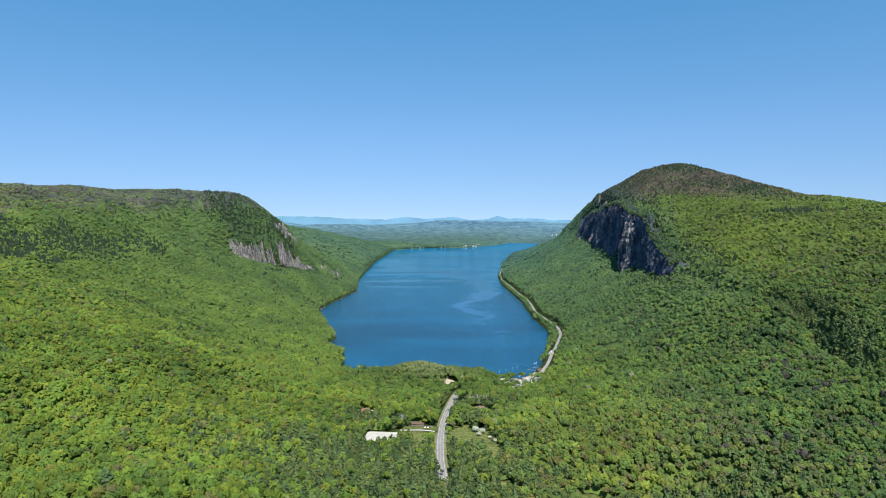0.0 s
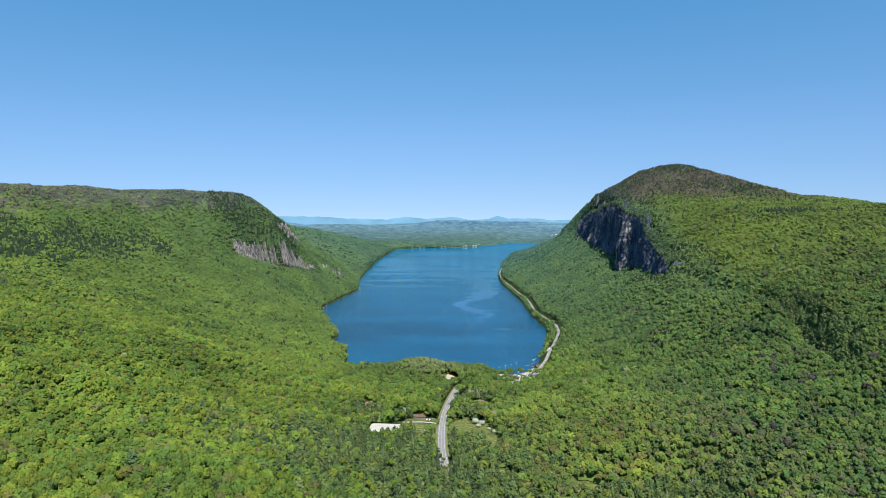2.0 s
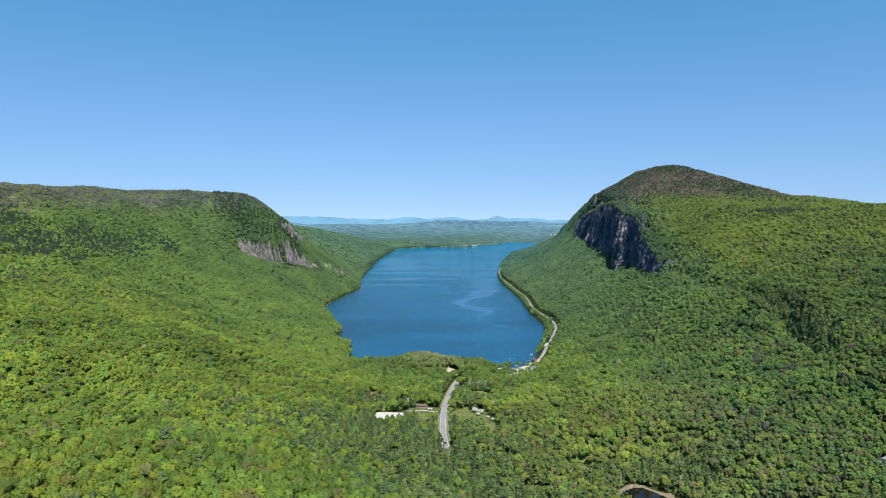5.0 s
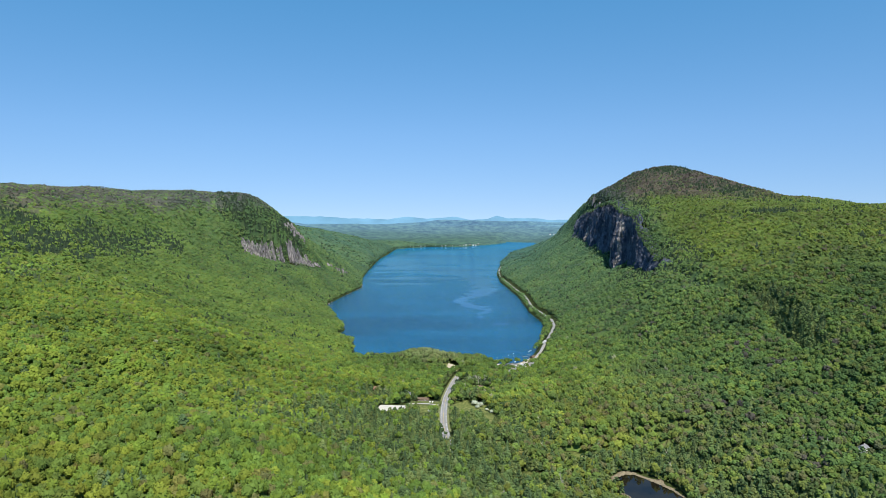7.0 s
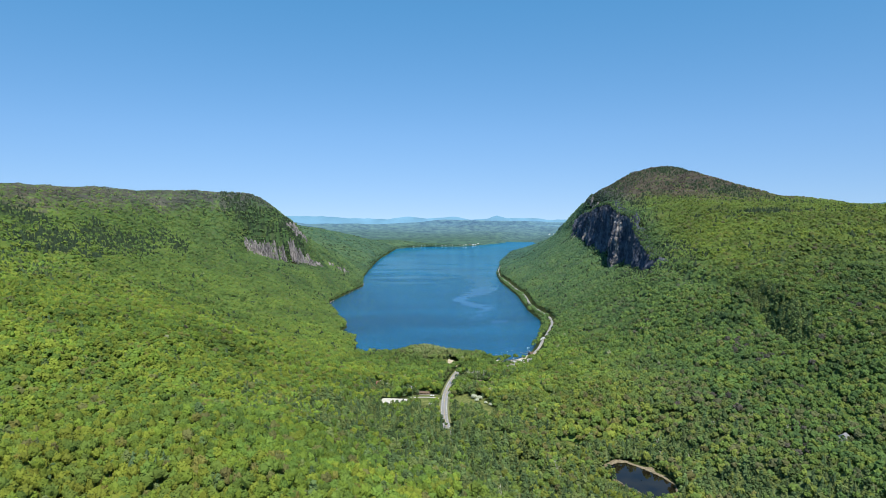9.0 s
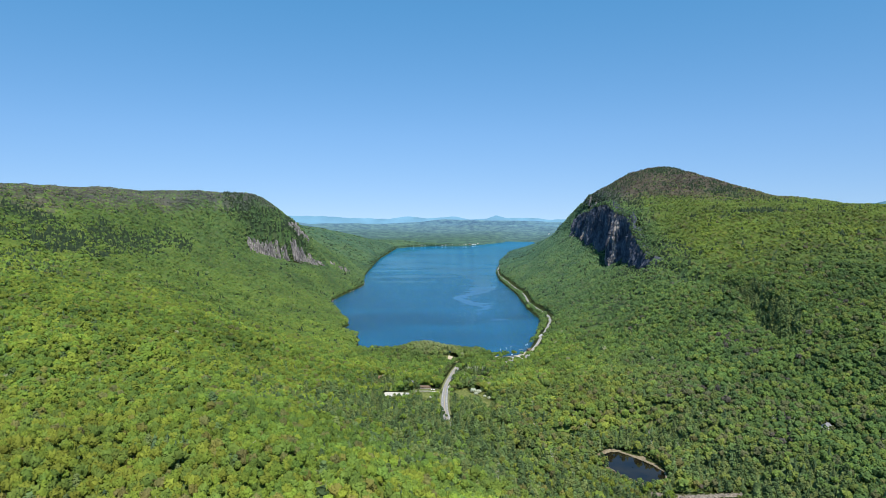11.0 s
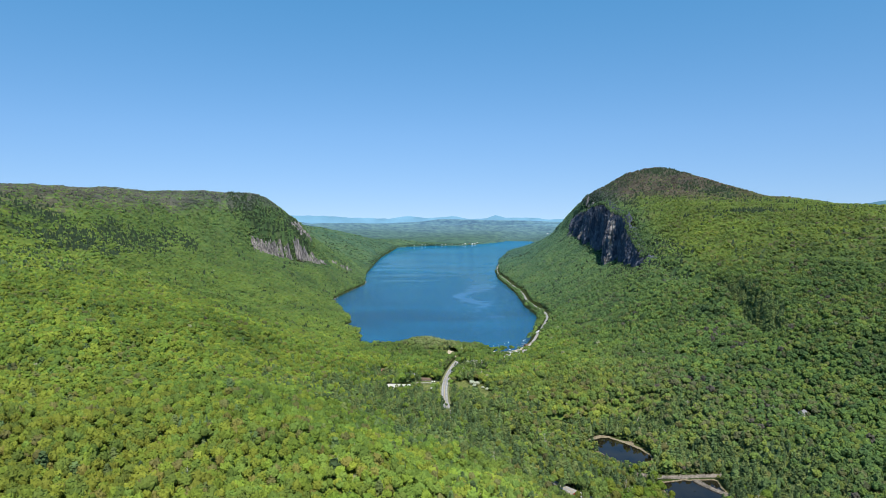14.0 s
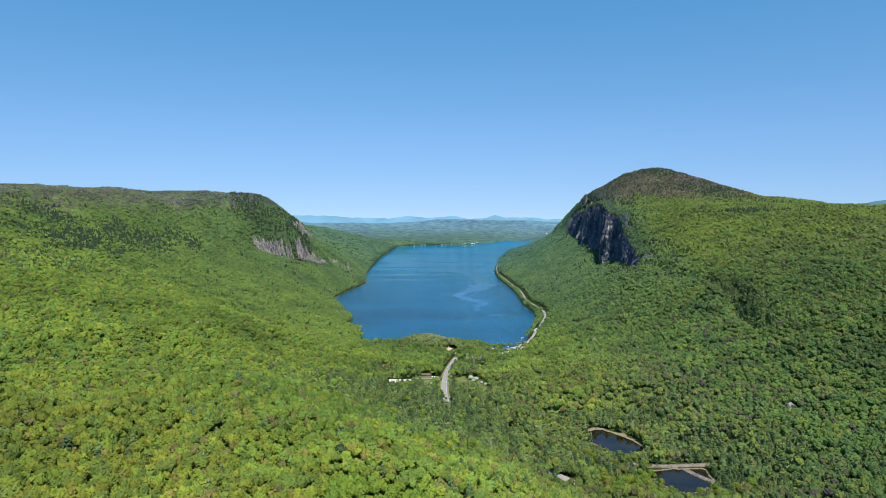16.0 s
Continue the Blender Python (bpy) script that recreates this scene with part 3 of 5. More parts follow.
def rock_rib(rng, base, peak, wide, deep, out, parent):
    """One upright pillar of rock leaning on the slope: blocky levels, split by ledges."""
    base, peak, out = np.array(base, float), np.array(peak, float), np.array((out[0], out[1], 0.0))
    side = np.array((-out[1], out[0], 0.0))
    n = max(5, int((peak[2] - base[2]) / 9))
    prof = np.array([(-0.5, -0.8), (-0.52, 0.35), (-0.22, 0.95), (0.12, 1.0), (0.45, 0.55), (0.5, -0.8)])
    prof = prof * (1, 1) + rng.uniform(-0.12, 0.12, (6, 2))
    rows = []
    drift = rng.normal(0, 0.10)
    for k in range(n + 1):
        f = k / n
        c = base + (peak - base) * f + side * wide * (drift * f + rng.normal(0, 0.07))
        w = wide * (1 - 0.3 * f ** 2) * rng.uniform(0.85, 1.12)
        d = deep * (1 - 0.35 * f) * rng.uniform(0.8, 1.15) * (0.55 if k == n else 1)
        rows.append(c + side * (prof[:, :1] * w) + out * (prof[:, 1:] * d) + rng.normal(0, 0.9, (6, 3)))
    faces = [(k * 6 + i, k * 6 + i + 1, k * 6 + 7 + i, k * 6 + 6 + i) for k in range(n) for i in range(5)]
    faces += [(n * 6, n * 6 + 1, n * 6 + 2, n * 6 + 3), (n * 6, n * 6 + 3, n * 6 + 4, n * 6 + 5)]
    mesh_object("rock_rib", np.concatenate(rows), faces, ROCK_PALE, parent)


# clusters of ribs on the western wall: stretch of the wall, lowest and highest share, spacing
RIBS = [(2212, 2238, 0.05, 1.0, 3.0), (2243, 2284, 0.0, 0.95, 3.1), (2289, 2298, 0.05, 0.62, 3.2), (2307, 2334, 0.0, 0.9, 3.6), (2340, 2366, 0.0, 0.62, 4.0), (2371, 2392, 0.0, 0.5, 4.0), (2398, 2446, 0.1, 0.4, 9.0)]


def build_ribs():
    rng = np.random.default_rng(63)
    wall = new("cliff_west")
    wall.location = (-600, 2300, 100)
    tagged(wall, "pale sunlit granite pillars broken by trees", "cliff", kind="structure")
    o = np.array(wall.location)
    out = np.array((0.66, -0.75))
    for y0, y1, lo, hi, step in RIBS:
        for row in (0, 1):
            y = y0 + 1.5 * row
            while y < y1:
                f, t = (np.array([along(l, y, 1), y, along(l, y, 2)]) for l in (WEST_FOOT, WEST_TOP))
                a = lo + rng.uniform(0, 0.15) * (hi - lo) - 0.06
                b = 0.80 + 0.20 * float(wave_noise(y, 3.0, 9, 64)) + rng.uniform(-0.16, 0.16)
                if row:
                    b *= rng.uniform(0.35, 0.8)
                b = lo + (hi - lo) * b
                if y0 > 2300:
                    b *= 1 - 0.35 * (y - y0) / (y1 - y0)
                push = np.array((*(out * (rng.uniform(8, 11) + 4 * row)), 0))
                rock_rib(rng, f + (t - f) * a + push - o, f + (t - f) * b + 0.35 * push - o, rng.uniform(3.5, 9) if row == 0 else rng.uniform(2.5, 6), rng.uniform(2.5, 7), out, wall)
                y += step * (0.8 if row == 0 else 1.1) * rng.uniform(0.6, 1.4)
    for cx, cy, n, hh, sp in ((-592, 2352, 4, 16, 12), (-452, 2592, 5, 20, 17), (-420, 2628, 3, 16, 9), (-730, 2215, 2, 18, 4), (-588, 2384, 5, 26, 9), (-560, 2400, 4, 20, 9)):
        for k in range(n):
            x, y = cx + sp * (k - n / 2) * 0.8 + rng.normal(0, 2), cy + sp * (k - n / 2) * 0.5 + rng.normal(0, 2)
            g = float(land(x, y))
            h = hh * rng.uniform(0.7, 1.3)
            rock_rib(rng, np.array((x + 5, y - 5, g - 5)) - o, np.array((x - 0.3 * h + 6, y + 0.2 * h - 4, g + h)) - o, rng.uniform(6, 11), 7, out, wall)


build_ribs()


def build_outcrops():
    """Small pale ribs breaking through the woods beside the dark wall."""
    rng = np.random.default_rng(67)
    rocks = new("cliff_outcrop")
    rocks.location = (620, 2500, 200)
    tagged(rocks, "small pale rock outcrops among trees beside the cliff", "cliff", kind="structure")
    o = np.array(rocks.location)
    for cx, cy, n, hh in ((649, 2655, 3, 18), (640, 2520, 3, 16), (634, 2890, 4, 22), (610, 2990, 3, 18), (618, 2735, 4, 30), (602, 2790, 4, 18), (596, 2335, 3, 26), (636, 2500, 4, 22), (640, 2600, 3, 16), (588, 2075, 3, 26)):
        for k in range(n):
            x, y = cx - 3 + rng.normal(0, 2), cy + 11 * (k - n / 2) + rng.normal(0, 3)
            g = float(land(x, y))
            h = hh * rng.uniform(0.6, 1.3)
            rock_rib(rng, np.array((x - 4, y - 5, g - 5)) - o, np.array((x + 0.25 * h - 4, y - 3, g + h)) - o, rng.uniform(5, 10), 7, (-0.6, -0.8), rocks)


build_outcrops()

# ---- road, parking place, shores ----
ROAD = [(300, 250), (200, 340), (150, 388), (112, 425), (70, 490), (16, 560), (5, 612), (0, 665), (-3, 720), (-3.5, 790), (-2, 850), (1, 900), (7, 960), (17, 1030), (28, 1085), (52, 1108), (105, 1118), (158, 1150), (188, 1210), (212, 1272), (230, 1345), (256, 1430), (291, 1560), (303, 1670), (298, 1760), (288, 1900), (288, 1990), (296, 2200), (284, 2540), (273, 2800), (272, 2960), (288, 3240), (330, 3560)]


def smooth_path(pts, step):
    p = np.array(pts, float)
    t = np.concatenate([[0], np.cumsum(np.hypot(*np.diff(p, axis=0).T))])
    s = np.arange(0, t[-1], step)
    x, y = np.interp(s, t, p[:, 0]), np.interp(s, t, p[:, 1])
    k = np.hanning(2 * int(30 / step) + 3)
    k /= k.sum()
    pad = len(k) // 2
    sm = lambda v: np.convolve(np.pad(v, pad, mode="edge"), k, "valid")
    return sm(x), sm(y)


RX, RY = smooth_path(ROAD, 4.0)


def road_height(x, y):
    return np.maximum(land(x, y), 2.2)


RZ = road_height(RX, RY)
RZ = np.convolve(np.pad(RZ, 8, mode="edge"), np.hanning(19)[1:-1] / np.hanning(19).sum(), "valid") + 0.7


def ribbon(name, x, y, z, half, lift, mat, label, offset=0.0, skirt=0.0, parent=None, keep=None):
    tx, ty = np.gradient(x), np.gradient(y)
    n = np.hypot(tx, ty)
    nx, ny = ty / n, -tx / n
    cols = [(offset - half, lift), (offset + half, lift)]
    if skirt:
        cols = [(offset - half - skirt, lift - 1.6)] + cols + [(offset + half + skirt, lift - 1.6)]
    co = np.stack([np.stack([x + nx * o, y + ny * o, z + l], -1) for o, l in cols], 1)
    k = len(cols)
    faces = grid_faces(len(x), k)
    if keep is not None:
        faces = faces[np.repeat(keep[:-1], k - 1)]
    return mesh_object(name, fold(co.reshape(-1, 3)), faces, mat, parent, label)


road = ribbon("road", RX, RY, RZ, 4.6, 0.0, ASPHALT, "", skirt=1.6)
tagged(road, "worn grey two-lane road winding to the lake", "road", kind="structure")
ribbon("centre_line", RX, RY, RZ, 0.16, 0.03, LINE_Y, "faded yellow centre line", parent=road, keep=RY < 1400)
ribbon("edge_line", RX, RY, RZ, 0.10, 0.03, LINE_W, "white edge line", 3.5, parent=road, keep=RY < 1400)
ribbon("edge_line", RX, RY, RZ, 0.10, 0.03, LINE_W, "white edge line", -3.5, parent=road, keep=RY < 1400)


VERGE = simple("mown_verge", (0.17, 0.18, 0.075), 0.95, 0.3, 0.3)
tagged(ribbon("road_verge", RX, RY, RZ, 7.4, -0.28, VERGE, "", skirt=1.8, keep=(RY > 690) & (RY < 1090)), "mown grass verge along both sides of the road", "verge", kind="structure")


def blob(name, outline, z, mat, label, category, kind, wob, seed, drape=False):
    """A flat patch of ground with a wavering edge."""
    p = np.array(outline, float)
    t = np.concatenate([[0], np.cumsum(np.hypot(*np.diff(np.vstack([p, p[:1]]), axis=0).T))])
    s = np.linspace(0, t[-1], 90, endpoint=False)
    q = np.vstack([p, p[:1]])
    x, y = np.interp(s, t, q[:, 0]), np.interp(s, t, q[:, 1])
    for _ in range(3):
        x, y = (np.roll(x, 1) + 2 * x + np.roll(x, -1)) / 4, (np.roll(y, 1) + 2 * y + np.roll(y, -1)) / 4
    cx, cy = x.mean(), y.mean()
    a = np.arctan2(y - cy, x - cx)
    w = 1 + wob * wave_noise(a * 10, 0 * a, 2.0, seed)
    x, y = cx + (x - cx) * w, cy + (y - cy) * w
    rings = np.linspace(1, 0.02, 7)
    co = np.concatenate([np.stack([cx + (x - cx) * r, cy + (y - cy) * r, 0 * x + z], -1) for r in rings])
    if drape:
        co[:, 2] = land(co[:, 0], co[:, 1]) + z
    n = len(x)
    faces = [(k * n + i, k * n + (i + 1) % n, (k + 1) * n + (i + 1) % n, (k + 1) * n + i) for k in range(6) for i in range(n)]
    ob = mesh_object(name, co, faces, mat)
    tagged(ob, label, category, kind=kind)
    return x, y


blob("ground_parking", [(-101, 800), (-60, 796), (-58, 830), (-99, 834)], 24.1, GRAVEL, "pale gravel parking place among conifers", "parking place", "structure", 0.03, 71)
DX, DY = smooth_path([(-62, 838), (-45, 838), (-25, 839), (-6, 839)], 2.0)
tagged(ribbon("road_drive", DX, DY, road_height(DX, DY), 2.0, 0.9, GRAVEL, ""), "pale gravel drive to the parking place", "road", kind="structure")
DX2, DY2 = smooth_path([(-48, 868), (-30, 866), (-8, 862)], 2.0)
tagged(ribbon("road_drive", DX2, DY2, road_height(DX2, DY2), 1.3, 0.9, DIRT, ""), "pale gravel house drive", "road", kind="structure")
blob("ground_lot", [(116, 1120), (146, 1112), (164, 1140), (168, 1172), (118, 1176)], 3.4, DIRT, "pale gravel ground behind the beach", "parking place", "structure", 0.03, 74)
blob("ground_beach", [(102, 1170), (140, 1170), (168, 1180), (184, 1216), (196, 1246), (182, 1248), (166, 1214), (140, 1196), (104, 1196)], 0.9, SAND, "sandy beach at the foot of the lake", "beach", "structure", 0.02, 72)
blob("ground_pit", [(2, 1108), (22, 1104), (20, 1136), (6, 1142)], 0.8, SAND, "bare sandy bank beside the road", "bank", "structure", 0.1, 73, drape=True)

blob("ground_earth", [(46, 958), (60, 956), (70, 968), (72, 984), (58, 986), (44, 976)], 0.7, EARTH, "bare reddish earth bank behind tall trunks", "bank", "structure", 0.12, 75, drape=True)

for cx, cy, rx, ry, sd in ((588, 2072, 10, 24, 76), (578, 1810, 8, 18, 77), (553, 1600, 8, 20, 78)):
    blob("ground_scree", [(cx + rx * math.cos(a), cy + ry * math.sin(a)) for a in np.linspace(0, 5.6, 8)], 1.5, SCREE, "pale scree below the dark cliff", "scree", "structure", 0.2, sd, drape=True)
blob("ground_yard", [(102, 400), (116, 398), (132, 398), (130, 404), (112, 410), (103, 408)], 1.0, DIRT, "pale gravel yard between trees beside the road", "yard", "structure", 0.1, 79, drape=True)

# ponds
PONDS = [[(178, 556), (190, 584), (208, 588), (230, 562), (244, 526), (236, 494), (218, 482), (202, 500), (186, 534)], [(226, 446), (250, 452), (292, 454), (290, 424), (268, 394), (242, 386), (228, 416)]]


def build_pond(outline, seed, reeds):
    x, y = blob("water_pond", outline, 20.0, POND, "still dark pond ringed by dead reeds", "pond", "structure", 0.05, seed)
    cx, cy = x.mean(), y.mean()
    a = np.arctan2(y - cy, x - cx)
    wid = 1.2 + reeds * np.clip(0.35 + np.cos(a - 1.5), 0, 1) * (1 + 0.6 * wave_noise(a * 10, 0 * a, 2.5, seed + 3))
    rng = np.random.default_rng(seed)
    rag = 0.5
    rows = []
    for f, dz in ((-0.35, -0.3), (0.0, 0.25), (0.5, 0.8), (1.0, 0.5), (1.7, -0.9)):
        r = np.hypot(x - cx, y - cy)
        k = 1 + (f * wid + rag * (f > -0.2) * rng.normal(0, 1, len(x))) / r
        rows.append(np.stack([cx + (x - cx) * k, cy + (y - cy) * k, 20.0 + dz + 0.5 * wave_noise(a * 40, 0 * a + 9 * f, 1.0, seed + 5)], -1))
    n = len(x)
    faces = [(k * n + i, k * n + (i + 1) % n, (k + 1) * n + (i + 1) % n, (k + 1) * n + i) for k in range(4) for i in range(n)]
    tagged(mesh_object("ground_bank", np.concatenate(rows), faces, DEADGRASS), "tan bank of dead reeds around the pond", "bank", kind="structure")


build_pond(PONDS[0], 81, 4.6)
build_pond(PONDS[1], 91, 0.2)


def beaver_dam(pts, seed):
    """A long heap of grey sticks and mud."""
    rng = np.random.default_rng(seed)
    x, y = smooth_path(pts, 1.5)
    dam = new("beaver_dam")
    dam.location = (x.mean(), y.mean(), 19.5)
    tagged(dam, "long beaver dam of weathered grey sticks", "beaver dam")
    rows = []
    for o, h in ((-2.8, -0.3), (-1.3, 0.9), (0, 1.4), (1.4, 1.0), (2.9, -0.3)):
        jx, jy = rng.normal(0, 0.4, len(x)), rng.normal(0, 0.4, len(x))
        tx, ty = np.gradient(x), np.gradient(y)
        n = np.hypot(tx, ty)
        rows.append(np.stack([x + ty / n * o + jx - dam.location.x, y - tx / n * o + jy - dam.location.y, h + rng.normal(0, 0.25, len(x)) + 0.3], -1))
    mesh_object("mound", np.concatenate(rows), grid_faces(5, len(x)), STICKS, dam)
    vs, fs = [], []
    for _ in range(700):
        i = rng.integers(len(x))
        c = np.array((x[i] - dam.location.x + rng.normal(0, 1.5), y[i] - dam.location.y + rng.normal(0, 1.5), 1.2 + rng.normal(0, 0.4)))
        d = rng.normal(0, 1, 3) * (1, 1, 0.25)
        d *= rng.uniform(1.0, 2.6) / np.linalg.norm(d)
        s = np.cross(d, (0, 0, 1))
        s *= 0.14 / max(np.linalg.norm(s), 1e-6)
        b = len(vs)
        vs += [c - d + s, c - d - s, c - d + (0, 0, 0.22), c + d + s * 0.6, c + d - s * 0.6, c + d + (0, 0, 0.15)]
        fs += [(b, b + 1, b + 4, b + 3), (b + 1, b + 2, b + 5, b + 4), (b + 2, b, b + 3, b + 5)]
    st = mesh_object("sticks", vs, fs, STICKS, dam, "loose bleached sticks")
    st["kind"] = "stuff"


beaver_dam([(206, 470), (225, 462), (250, 460), (278, 464), (312, 466)], 5)
beaver_dam([(268, 455), (276, 432), (292, 412), (312, 388)], 6)

# ---- woods ----
G = (1 + 5 ** 0.5) / 2
ICO_V = np.array([(-1, G, 0), (1, G, 0), (-1, -G, 0), (1, -G, 0), (0, -1, G), (0, 1, G), (0, -1, -G), (0, 1, -G), (G, 0, -1), (G, 0, 1), (-G, 0, -1), (-G, 0, 1)]) / math.hypot(1, G)
ICO_F = np.array([(0, 11, 5), (0, 5, 1), (0, 1, 7), (0, 7, 10), (0, 10, 11), (1, 5, 9), (5, 11, 4), (11, 10, 2), (10, 7, 6), (7, 1, 8), (3, 9, 4), (3, 4, 2), (3, 2, 6), (3, 6, 8), (3, 8, 9), (4, 9, 5), (2, 4, 11), (6, 2, 10), (8, 6, 7), (9, 8, 1)])


def join(pieces):
    vs, fs, n = [], [], 0
    for v, f in pieces:
        vs.append(v)
        fs.append(np.asarray(f) + n)
        n += len(v)
    return np.concatenate(vs), np.concatenate(fs)


def lump(rng, c, r, squash, cut=-0.45):
    v = ICO_V * (1 + rng.uniform(-0.2, 0.2, (12, 1))) * (r, r, r * squash)
    a = rng.uniform(0, 6.28)
    v = v @ np.array([(math.cos(a), -math.sin(a), 0), (math.sin(a), math.cos(a), 0), (0, 0, 1)])
    f = ICO_F[v[ICO_F].mean(1)[:, 2] > cut * r * squash]
    return v + c, f


def sprays(rng, n, rx, rz, cz, size):
    d = rng.normal(0, 1, (n, 3))
    d[:, 2] = np.abs(d[:, 2]) * 1.1 - 0.35
    d /= np.linalg.norm(d, axis=1)[:, None]
    c = d * (rx, rx, rz) * rng.uniform(0.92, 1.10, (n, 1)) + (0, 0, cz)
    out = d + (0, 0, 0.25) + rng.normal(0, 0.33, (n, 3))
    u = np.cross(out, rng.normal(0, 1, (n, 3)))
    u /= np.linalg.norm(u, axis=1)[:, None]
    w = np.cross(out / np.linalg.norm(out, axis=1)[:, None], u)
    s = size * rng.uniform(0.6, 1.4, (n, 1))
    tri = np.stack([c + u * s, c - u * s * 0.6 + w * s * 0.9, c - u * s * 0.5 - w * s * 0.9], 1)
    return tri.reshape(-1, 3), np.arange(3 * n).reshape(-1, 3)


def bough(rng, c, d, r, sides, deep=1.0):
    """One rounded clump of leaves that faces outward along d."""
    d = np.asarray(d, float) / np.linalg.norm(d)
    u = np.cross(d, (0.31, 0.87, 0.12))
    u /= np.linalg.norm(u)
    w = np.cross(d, u)
    a = np.arange(sides) * 6.2832 / sides + rng.uniform(0, 6)
    k = rng.uniform(0.78, 1.22, (sides, 1)) * r
    ring = (np.cos(a)[:, None] * u + np.sin(a)[:, None] * w) * k - d * r * deep * rng.uniform(0.45, 0.8, (sides, 1))
    v = np.concatenate([ring, [d * r * 0.5 * deep + rng.normal(0, 0.12, 3) * r]]) + c
    return v, np.array([(i, (i + 1) % sides, sides) for i in range(sides)])


def broadleaf(rng, boughs, sides, n, size=0.15, core=True, leaf=0.05, deep=1.0):
    """A crown one unit high from the ground: many clumps of leaves over an uneven dome, loose sprays at its edge."""
    ps = []
    lean = rng.uniform(-0.04, 0.04, 2)
    rx, ry, rz = rng.uniform(0.24, 0.30), rng.uniform(0.24, 0.30), rng.uniform(0.24, 0.32)
    if core:
        v, f = lump(rng, (0, 0, 0), 1.0, 1.0, -0.15)
        ps.append((v * (0.86 * rx, 0.86 * ry, 0.86 * rz) + (*lean, 0.68), f))
    for i in range(boughs):
        t = 1.0 - (i + 0.5) / boughs * 1.2
        a = i * 2.4 + rng.uniform(-0.35, 0.35)
        q = math.sqrt(max(0.0, 1 - t * t))
        d = np.array((q * math.cos(a), q * math.sin(a), t))
        c = d * (rx, ry, rz) * rng.uniform(0.76, 1.12) + (*lean, 0.68)
        ps.append(bough(rng, c, d + (0, 0, 0.35), size * rng.uniform(0.7, 1.25), sides, deep))
    if n:
        ps.append(sprays(rng, n, 1.05 * rx, 1.02 * rz, 0.68, leaf))
    return join(ps)


def conifer(rng, tiers, sides, wide=0.27, tufts=0):
    """Spruce or fir: ragged whorls one over another to a thin tip."""
    ps = []
    for k in range(tiers):
        z0 = 0.14 + 0.78 * k / tiers
        z1 = min(1.0, z0 + 1.35 * 0.86 / tiers + 0.04)
        r = wide * (1 - z0) ** 0.75 + 0.012
        a = np.arange(sides) * 6.283 / sides + rng.uniform(0, 6)
        rr = r * np.where(np.arange(sides) % 2, 0.68, 1.0) * rng.uniform(0.8, 1.25, sides)
        zz = z0 - 0.05 * rng.uniform(0.3, 1.2, sides) * (rr > 0.7 * r) + 0.02
        v = np.concatenate([np.stack([rr * np.cos(a), rr * np.sin(a), zz], -1), [(rng.normal(0, 0.006), rng.normal(0, 0.006), z1)]])
        ps.append((v, [(i, (i + 1) % sides, sides) for i in range(sides)]))
    if tufts:
        z = rng.uniform(0.12, 0.9, tufts)
        a = rng.uniform(0, 6.283, tufts)
        r = wide * (1 - z) ** 0.8 * rng.uniform(0.7, 1.15, tufts)
        c = np.stack([r * np.cos(a), r * np.sin(a), z], -1)
        d = rng.normal(0, 1, (tufts, 2, 3)) * (0.055, 0.055, 0.03)
        ps.append((np.stack([c + d[:, 0], c - d[:, 0] * 0.5 + d[:, 1], c - d[:, 1]], 1).reshape(-1, 3), np.arange(3 * tufts).reshape(-1, 3)))
    return join(ps)


def pine(rng, boughs, sides, n):
    """White pine: tufted boughs in loose steps round a leaning, tapering crown."""
    ps = []
    lean = rng.uniform(-0.05, 0.05, 2)
    wide = rng.uniform(0.17, 0.24)
    for i in range(boughs):
        t = (i + 0.5) / boughs
        a = i * 2.4 + rng.uniform(-0.5, 0.5)
        r = (wide * (1 - t) ** 0.7 + 0.015) * rng.uniform(0.65, 1.2)
        c = np.array((r * math.cos(a) + lean[0] * t, r * math.sin(a) + lean[1] * t, 0.32 + 0.66 * t + rng.uniform(-0.03, 0.03)))
        ps.append(bough(rng, c, (math.cos(a), math.sin(a), 0.9), (0.135 - 0.05 * t) * rng.uniform(0.75, 1.25), sides, 0.8))
    ps.append(sprays(rng, n, 0.85 * wide, 0.3, 0.62, 0.05))
    return join(ps)


def stem(r0, r1, h, sides=4):
    a = np.arange(sides) * 6.283 / sides
    v = np.concatenate([np.stack([r * np.cos(a), r * np.sin(a), 0 * a + z], -1) for r, z in ((r0, -0.06), (r1, h))])
    f = []
    for i in range(sides):
        j = (i + 1) % sides
        f += [(i, j, sides + j), (i, sides + j, sides + i)]
    return v, np.array(f)


# woods without trees: the road, clearings, water, buildings
HOUSES = [(-113, 915), (-62, 905), (-35, 872), (436, 544), (236, 1388), (190, 1243), (203, 1262), (-45, 850)]


